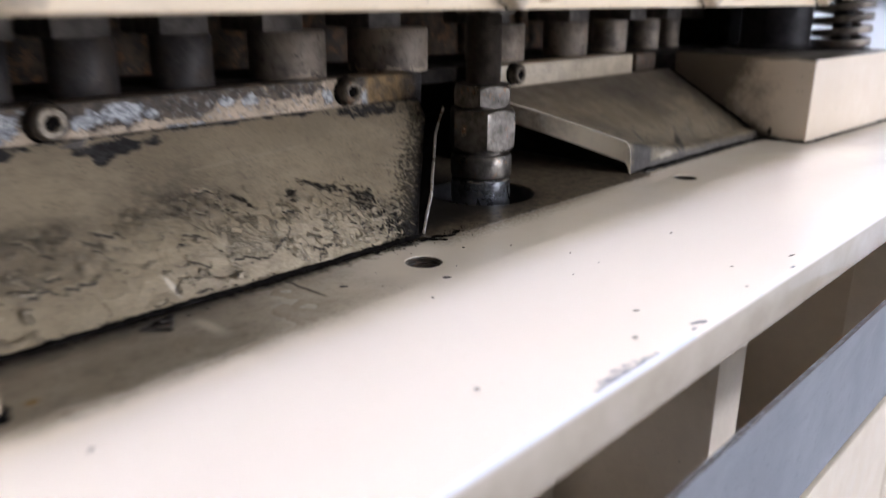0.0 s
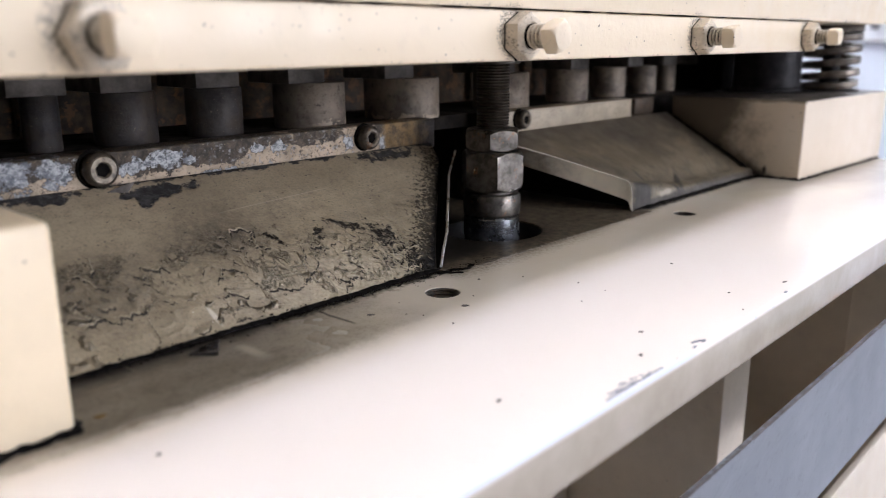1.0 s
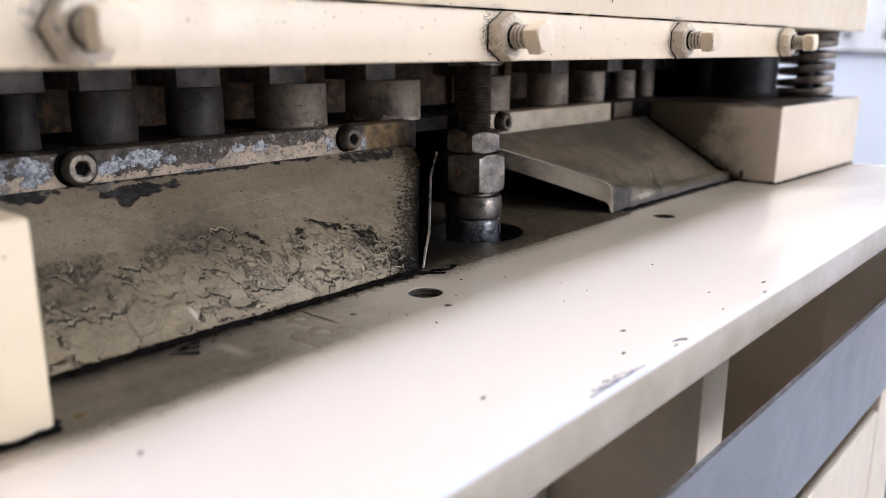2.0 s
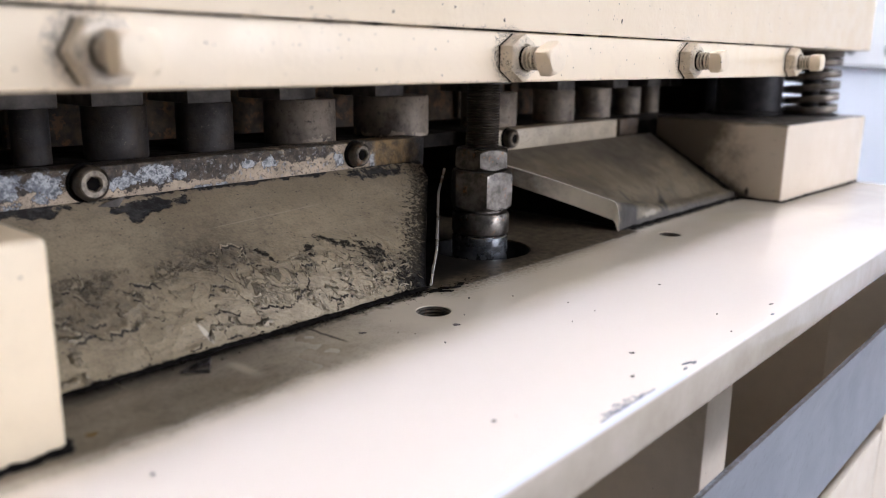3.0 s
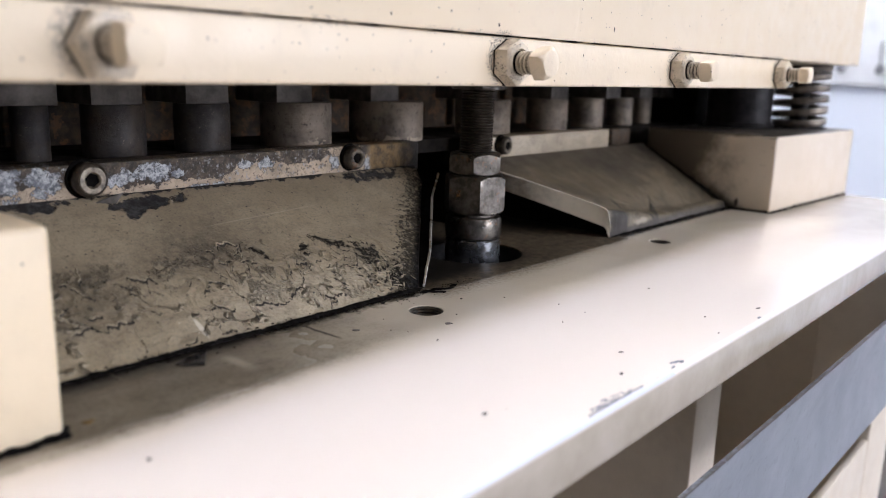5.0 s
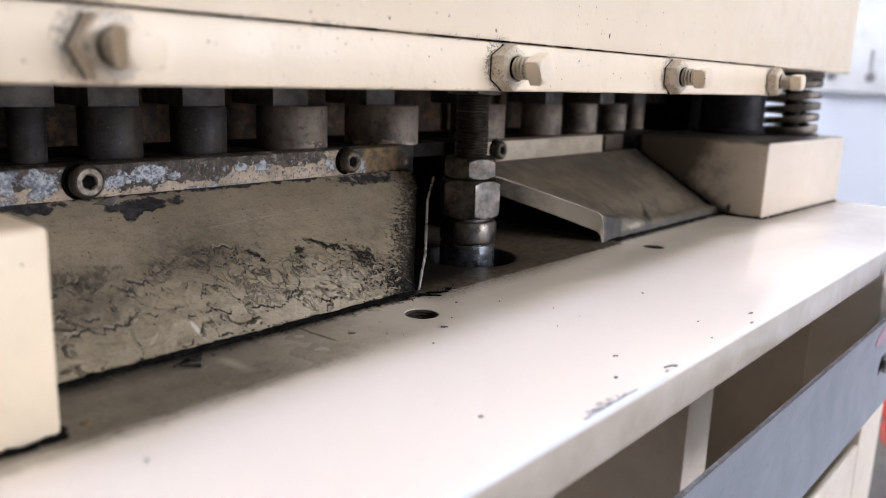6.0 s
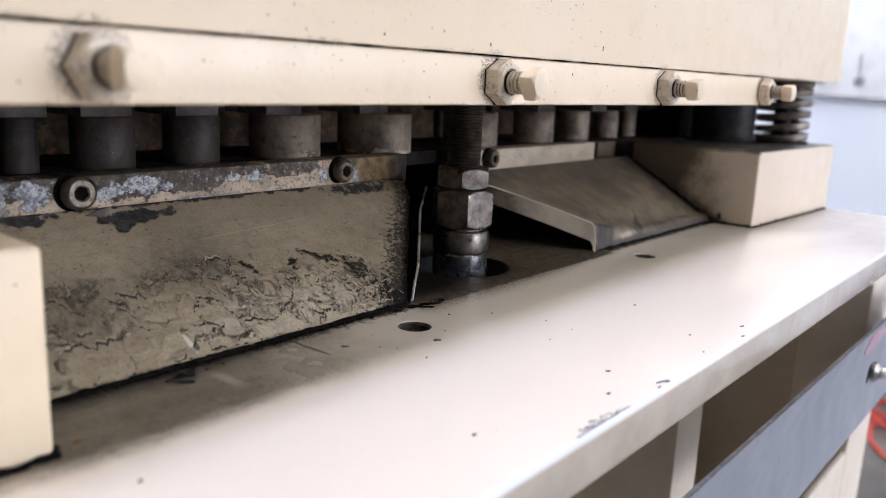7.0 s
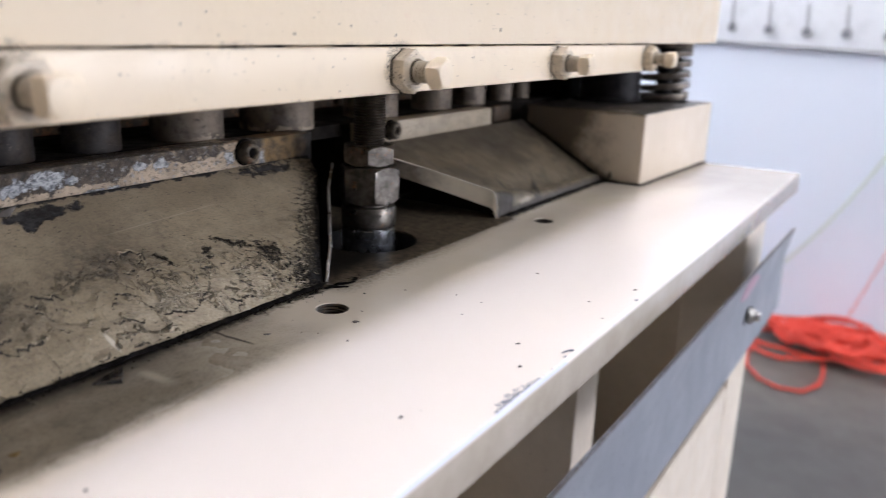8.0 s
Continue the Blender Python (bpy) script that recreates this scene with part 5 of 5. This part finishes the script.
upper = [bm.verts.new((x - 0.0003, y, z - 0.0002)) for x, y, z in edge]
lower = [bm.verts.new(p) for p in hang]
for i in range(1, len(edge) - 1):
    bm.faces.new((upper[i], upper[i + 1], lower[i + 1], lower[i]))
bmesh.ops.solidify(bm, geom=bm.faces[:], thickness=0.0010)
part("side_lip", bm, M_LIP_R, rc, "folded lip with worn cream paint")
part("sheared_edge", tube([(x - 0.0005, y - 0.0001, z + 0.0001) for x, y, z in edge], 0.00032, 6, None, 0.6, 6), M_LIP_EDGE, rc, "bright worn edge")
line = [(0.2935 + 0.1445 * i / 90, 0.0298 - 0.0020 * i / 90 + 0.0005 * noise.noise((i * 0.6, 2, 1)), TOP + 0.0003) for i in range(91)]
part("grease_line", smear(line, 0.0016, 0.0010, 6), M_BEAD, rc)
line = [(0.4386, 0.0288 + 0.0615 * i / 40, 0.9025 + 0.0345 * i / 40 + 0.0004 * noise.noise((i * 0.8, 5, 1))) for i in range(41)]
part("grease_line", smear(line, 0.0024, 0.0013, 7), M_GREASE, rc)

# stud with its nuts
SX, SY = 0.2138, 0.0575
stud = thing("threaded_stud", (SX, SY, TOP), "vertical threaded steel stud with two hexagon nuts and a ground collar", "threaded stud")
prof, h = [(0.0066, 0.936)], 0.9455
while h < 0.992:
    prof += [(0.0075, h), (0.0068, h + 0.0006)]
    h += 0.00125
part("threaded_rod", lathe(prof, SX, SY, 32), M_STUD, stud, "dark oily threaded rod", 60)


def hex_nut(name, a, z0, z1, turn, material, label):
    """A hexagon nut whose corners are turned off by a cone at both ends."""
    n, rings = 72, []
    levels = [0.0, 0.0004, 0.0009, 0.0015, 0.0022]
    for z, depth in [(z0 + d, d) for d in levels] + [(z1 - d, d) for d in reversed(levels)]:
        pts = []
        for p in ring((0, 0, 0), a, n, "z", True):
            r = min(p.length, a * 0.985 + depth * 1.15)
            ang = math.atan2(p.y, p.x) + turn
            pts.append((SX + r * math.cos(ang), SY + r * math.sin(ang), z))
        rings.append(pts)
    part(name, loft(bmesh.new(), rings), material, stud, label, 22)


hex_nut("jam_nut", 0.0113, 0.9366, 0.9460, 0.095, M_NUT, "worn grey hexagon jam nut")
hex_nut("coupling_nut", 0.0126, 0.9190, 0.9363, 0.326, M_NUT, "worn grey hexagon coupling nut with rust spots")
hex_nut("top_nut", 0.0116, 0.9738, 0.9768, 0.3, M_NUT, "worn hexagon nut under the clamping bar")
part("collar", lathe([(0.0110, 0.9074), (0.0127, 0.9082), (0.0129, 0.9092), (0.0129, 0.9160), (0.0122, 0.9172), (0.0098, 0.9176), (0.0098, 0.9200)], SX, SY, 48), M_NUT, stud)
part("pin", lathe([(0.0126, 0.86), (0.0126, 0.9066), (0.0120, 0.9073)], SX, SY, 48), M_PIN, stud, "bright ground steel pin")

# punches in graded sizes
for px, pr, hx in ((-0.1, 0.0100, -0.1), (-0.055, 0.0100, -0.056), (-0.016, 0.0095, -0.018), (0.0175, 0.0095, 0.0140), (0.0470, 0.0062, 0.0428), (0.0772, 0.0114, 0.0736), (0.1149, 0.0112, 0.1108),
                   (0.1634, 0.0159, 0.1540), (0.2210, 0.0187, 0.2092), (0.3000, 0.0160, 0.2890), (0.3662, 0.0132, 0.3635), (0.4150, 0.0112, 0.4311), (0.4610, 0.0092, 0.4794), (0.4953, 0.0068, 0.5130)):
    p = thing("punch", (px, 0.122, DIE), "dark oiled cylindrical steel punch under a square steel holder", "punch", "row of graded punches")
    part("sleeve", lathe([(pr * 0.985, DIE - 0.0006), (pr, DIE + 0.0004), (pr, 0.9655), (pr - 0.0005, 0.9661)], px, 0.122, 40), M_PUNCH, p)
    part("holder", box(hx - 0.0097, hx + 0.0097, 0.1110, 0.1410, 0.9662, 0.9931, 0.0005), M_HEAD, p, "worn square steel holder", 25)

# added block; plain black in place of the unlit void beside the bush
housing = thing("void_block", (0.551, 0.13, TOP), "black block added for the dark void at the end of the die block", "guide housing")
part("body", box(0.526, 0.576, 0.0925, 0.168, TOP, 0.9880, 0.002), M_GREASE, housing)
part("cap", box(0.530, 0.572, 0.0955, 0.165, 0.9881, 0.9930, 0.0012), M_GREASE, housing)
bush = thing("guide_bush", (0.5300, 0.0610, 0.9477), "black oily guide bush standing on the spacer block", "guide bush")
part("sleeve", lathe([(0.0244, 0.9477), (0.0244, 0.9492), (0.0226, 0.9506), (0.0226, 0.9932)], 0.5300, 0.0610, 64), M_DARK, bush)
part("oil_film", lathe([(0.030, 0.9476), (0.0295, 0.9480), (0.022, 0.9481)], 0.5285, 0.0600, 40), M_GREASE, bush, "black oil film")

part("oil_film", flake(0.548, 0.036, 0.050, 0.020, 33, 0.948, -0.25), M_GREASE, bush, "black oil film")

spring = thing("coil_spring", (0.5600, 0.0275, 0.948), "dark flat-wire coil spring with worn coils on the spacer block", "spring")
CX, CY, turns, steps = 0.5600, 0.0275, 5.8, 290
rings = []
for i in range(steps + 1):
    a = 2 * math.pi * turns * i / steps + 0.6
    f = i / steps
    climb = 0.0445 - 0.0046
    z0 = 0.9488 + climb * min(1.0, max(0.0, (f * turns - 0.45) / (turns - 0.9)))
    c, d = math.cos(a), math.sin(a)
    rings.append([(CX + r * c, CY + r * d, z0 + h) for r, h in ((0.0128, 0.0004), (0.0132, 0.0), (0.0188, 0.0), (0.0193, 0.0006), (0.0193, 0.0040), (0.0188, 0.0046), (0.0132, 0.0046), (0.0128, 0.0042))])
part("coil", loft(bmesh.new(), rings), M_COIL, spring, "", 50)
part("guide_pin", lathe([(0.0062, 0.949), (0.0062, 0.9932)], CX, CY, 32), M_DARK, spring, "black guide pin")
part("washer", lathe([(0.0200, 0.9477), (0.0200, 0.9488), (0.006, 0.9488)], CX, CY, 48), M_DARK, spring)

# ---- deflector sheet under the front edge ----
sheet = thing("deflector_sheet", (0.2, -0.07, 0.75), "grey galvanised deflector sheet, folded along its top, bolted below the worktop", "deflector sheet")
profile = [(-0.0845, 0.8612), (-0.0800, 0.8400), (-0.0800, 0.7965)]
bm = bmesh.new()
outer = profile
inner = [(y + 0.002, z - 0.0004) for y, z in profile]
loop = outer + inner[::-1]
loft(bm, [[(x, y, z) for y, z in loop] for x in [-0.30 + 0.860 * i / 22 for i in range(23)]])
part("sheet", bm, M_SHEET, sheet, "", 12)
# a flat black oval draws the bolt's shadow on the sheet
bolt_shade = [(0.4290 + 0.0036 * math.cos(2 * math.pi * i / 20) + 0.0030 * math.sin(2 * math.pi * i / 20), -0.0801, 0.8275 + 0.0055 * math.sin(2 * math.pi * i / 20)) for i in range(20)]
part("bolt_shade", slab(bolt_shade, 0.0003), M_GREASE, sheet, "dark oval painted as the bolt's shadow on the sheet")
part("bolt", lathe([(0.0052, -0.0798), (0.0054, -0.0822), (0.0042, -0.0840), (0.0034, -0.0842), (0.0033, -0.0875)], 0.4370, 0.8268, 24, "y", None, 0, (0, 1)), M_EDGE, sheet, "bright bolt end")

# ---- wall rail, cables and rope ----
rail = thing("tool_rail", (2.88, 0.3, 0.97), "white wall board with grey rail and dark hooks", "wall rack")


def rail_z(y):
    return 0.9592 + (y - 0.0485) * 0.0290


bm = bmesh.new()
loft(bm, [[(2.885, y, rail_z(y) - 0.004), (2.9, y, rail_z(y) - 0.004), (2.9, y, rail_z(y) + 0.004), (2.885, y, rail_z(y) + 0.004)] for y in (-1.6, -0.6, 0.4, 1.6)])
part("rail", bm, plain("grey_rail", (0.36, 0.37, 0.39), (0.42, 0.43, 0.45), 0.5, 5), rail, "grey metal rail")
bm = bmesh.new()
loft(bm, [[(2.893, y, rail_z(y) + 0.004), (2.9, y, rail_z(y) + 0.004), (2.9, y, 1.5), (2.893, y, 1.5)] for y in (-1.6, 1.6)])
part("board", bm, M_WALL_TOP, rail)
for i in range(-6, 9):
    hy = 0.0343 + 0.1195 * i
    hz = rail_z(hy) + 0.054
    hook = part("hook", tube([(2.886, hy + 0.006, hz + 0.085), (2.876, hy + 0.004, hz + 0.07), (2.872, hy + 0.002, hz + 0.03), (2.870, hy, hz)], 0.0045, 8), M_GREY, rail)
    part("knob", lathe([(0.004, hz - 0.018), (0.014, hz - 0.012), (0.016, hz), (0.012, hz + 0.012), (0.004, hz + 0.017)], 2.870, hy, 20), M_GREY, hook)

wire = [(2.885, 0.26 - 0.37 * i / 20, 0.20 + 0.62 * i / 20 - 0.05 * math.sin(math.pi * i / 20)) for i in range(21)]
solid("wall_cable", tube(wire, 0.004, 8), M_PALE, (2.885, 0.1, 0.2), "thin pale green cable along the wall", "cable")

rnd = random.Random(11)
loops = []
for i in range(30):
    loops.append((2.70 + rnd.uniform(-0.08, 0.08), rnd.uniform(-0.16, 0.16), rnd.uniform(0.045, 0.12), rnd.uniform(0.08, 0.19), rnd.uniform(-0.5, 0.5), 0.008 + 0.045 * i / 30 + rnd.uniform(0, 0.02), rnd.uniform(0.0, 0.05) if i % 4 == 0 else 0.012, rnd.uniform(0, 6.28)))
pts = []
for i in range(len(loops) - 1):
    for q in range(44):
        f = q / 44
        e = f * f * (3 - 2 * f)
        lx, ly, rx, ry, tilt, lz, lift, ph = [a + (b - a) * e for a, b in zip(loops[i], loops[i + 1])]
        ph = loops[0][7]
        a = 2 * math.pi * f + ph
        u, v = rx * math.cos(a), ry * math.sin(a)
        pts.append((lx + u * math.cos(tilt) - v * math.sin(tilt), ly + u * math.sin(tilt) + v * math.cos(tilt), lz + lift * (0.5 + 0.5 * math.sin(a * 2 + loops[i][7]))))
rope = thing("coiled_rope", (2.70, 0.04, 0), "loose pile of bright red braided rope lying on the floor", "rope")
part("coil", tube(pts, 0.0062, 6), M_ROPE, rope)
tail = [(2.62, 0.245), (2.50, 0.255), (2.40, 0.232), (2.32, 0.18), (2.285, 0.12), (2.30, 0.055), (2.38, 0.022), (2.47, 0.022), (2.56, 0.035), (2.64, 0.05)]
fine = []
for i in range(len(tail) - 1):
    for k in range(6):
        f = k / 6
        fine.append((tail[i][0] * (1 - f) + tail[i + 1][0] * f, tail[i][1] * (1 - f) + tail[i + 1][1] * f, 0.0088))
part("loose_loop", tube(fine, 0.0050, 8), M_ROPE, rope)
up = [(2.80, 0.02 - 0.20 * (i / 24), 0.06 + 0.62 * (i / 24) ** 1.1) if i else (2.78, 0.03, 0.04) for i in range(25)]
up = [(2.80 + 0.07 * i / 24, p[1], p[2]) for i, p in enumerate(up)]
part("strand", tube(up, 0.0022, 8), M_ROPE, rope)

# ---- small marks on the worktop ----
scrap = []
for i in range(9):
    f = i / 8
    px, py, r, tall = 0.0398 + 0.0058 * f, 0.0221 - 0.0056 * f, 0.0003 + 0.0010 * f, 0.0006 + 0.0034 * f
    loop = [(r * math.cos(a), r + r * math.sin(a)) for a in [math.pi * (1.5 - j / 6) for j in range(7)]]
    loop += [(r * 0.4, 2.1 * r), (0.0012 * f + r, tall), (0.0012 * f + r + 0.0004, tall), (r * 1.4, r)]
    scrap.append([(px + u * 0.69, py + u * 0.72, TOP + 0.0001 + v) for u, v in loop])
scrap = loft(bmesh.new(), scrap)
solid("metal_offcut", scrap, M_SCRAP, (0.043, 0.02, TOP), "small curled dark steel offcut lying on the worktop", "offcut")
for i, (cx, cy, rx, ry, turn) in enumerate(((0.1429, -0.0764, 0.0024, 0.0004, -0.3), (0.2065, -0.0777, 0.0012, 0.0005, 0), (0.1445, -0.0775, 0.0010, 0.0005, 0), (0.1380, -0.0778, 0.0012, 0.0004, 0))):
    part("paint_chip", flake(cx, cy, rx, ry, 90 + i, TOP, turn), M_CHIP, bed, "bare metal showing through chipped paint")
for i, (cx, cy, rx, ry, turn) in enumerate(((0.1392, -0.0605, 0.0010, 0.0003, -0.5), (0.1232, -0.0694, 0.0008, 0.0005, 0), (0.0747, -0.0588, 0.0008, 0.0005, 0), (0.2186, -0.0729, 0.0013, 0.0003, -0.3), (0.1229, -0.0058, 0.0013, 0.0008, -0.7),
                                            (0.1078, -0.0144, 0.0004, 0.0003, 0), (0.0961, 0.0103, 0.0013, 0.0004, -0.7), (0.1488, 0.0101, 0.0005, 0.0004, 0), (0.0068, -0.0225, 0.0006, 0.0004, 0))):
    part("paint_chip", flake(cx, cy, rx, ry, 50 + i, TOP, turn), M_SPECK, bed)

part("grease_smear", flake(0.1490, 0.0225, 0.0050, 0.0009, 73, TOP, -0.75), M_GREASE, bed)
SPECKS = ((0.1043, 0.0023, 0.0005), (0.1069, -0.0026, 0.0004), (0.1326, -0.0012, 0.0006), (0.1618, 0.0001, 0.0006), (0.169, -0.019, 0.0006), (0.1518, -0.0317, 0.0006), (0.1671, -0.0311, 0.0004), (0.214, -0.0318, 0.0009), (0.1933, -0.0635, 0.0007), (0.179, -0.0744, 0.0007), (0.1106, 0.0121, 0.0004))
for i, (cx, cy, size) in enumerate(SPECKS):
    part("paint_chip", flake(cx, cy, size * 0.55, size * 0.35, 160 + i, TOP, 0.7 * i), M_SPECK, bed)
for i, (cx, cy, rx, ry) in enumerate(((0.1525, 0.0245, 0.0030, 0.0012), (0.1560, 0.0225, 0.0022, 0.0007), (0.1465, 0.0250, 0.0034, 0.0014), (0.1605, 0.0240, 0.0026, 0.0009), (0.1380, 0.0262, 0.0030, 0.0008), (0.1250, 0.0265, 0.0024, 0.0007))):
    part("grease_smear", flake(cx, cy, rx, ry, 190 + i, TOP, -0.6 + 0.2 * i), M_GREASE, bed)
M_RUST = plain("rust_stain", (0.26, 0.165, 0.045), (0.20, 0.125, 0.04), 0.7, 90)
part("rust_stain", flake(0.0066, 0.0038, 0.0013, 0.0010, 74), M_RUST, bed, "small orange rust stain")
shim = [(0.0500, 0.0880, 0.9352), (0.0575, 0.0866, 0.9338), (0.0610, 0.0862, 0.9385), (0.0560, 0.0872, 0.9372)]
part("shim", slab(shim, 0.0005), M_HEAD, left, "bent steel shim under a screw")

M_MARK = plain("faded_pink_mark", (0.52, 0.30, 0.38), (0.42, 0.33, 0.40), 0.5, 60)
mark = []
for i in range(14):
    a = 2 * math.pi * i / 14
    mz = 0.8505 + 0.0080 * math.sin(a) * (0.8 + 0.3 * rnd.random())
    mark.append((0.4180 + 0.0240 * math.cos(a) * (0.8 + 0.3 * rnd.random()), -0.0804 - 0.0045 * (mz - 0.8400) / 0.0212, mz))
part("pink_mark", slab(mark, 0.0004), M_MARK, sheet, "faded pink mark")
for i, (cx, cy, rx, ry, turn) in enumerate(((0.4335, 0.0258, 0.0060, 0.0016, -0.3), (0.4280, 0.0255, 0.0034, 0.0010, 0.2), (0.4372, 0.0200, 0.0012, 0.0050, 0.1))):
    part("grease_smear", flake(cx, cy, rx, ry, 80 + i, TOP, turn), M_GREASE, rc, "black grease smeared into the corner")
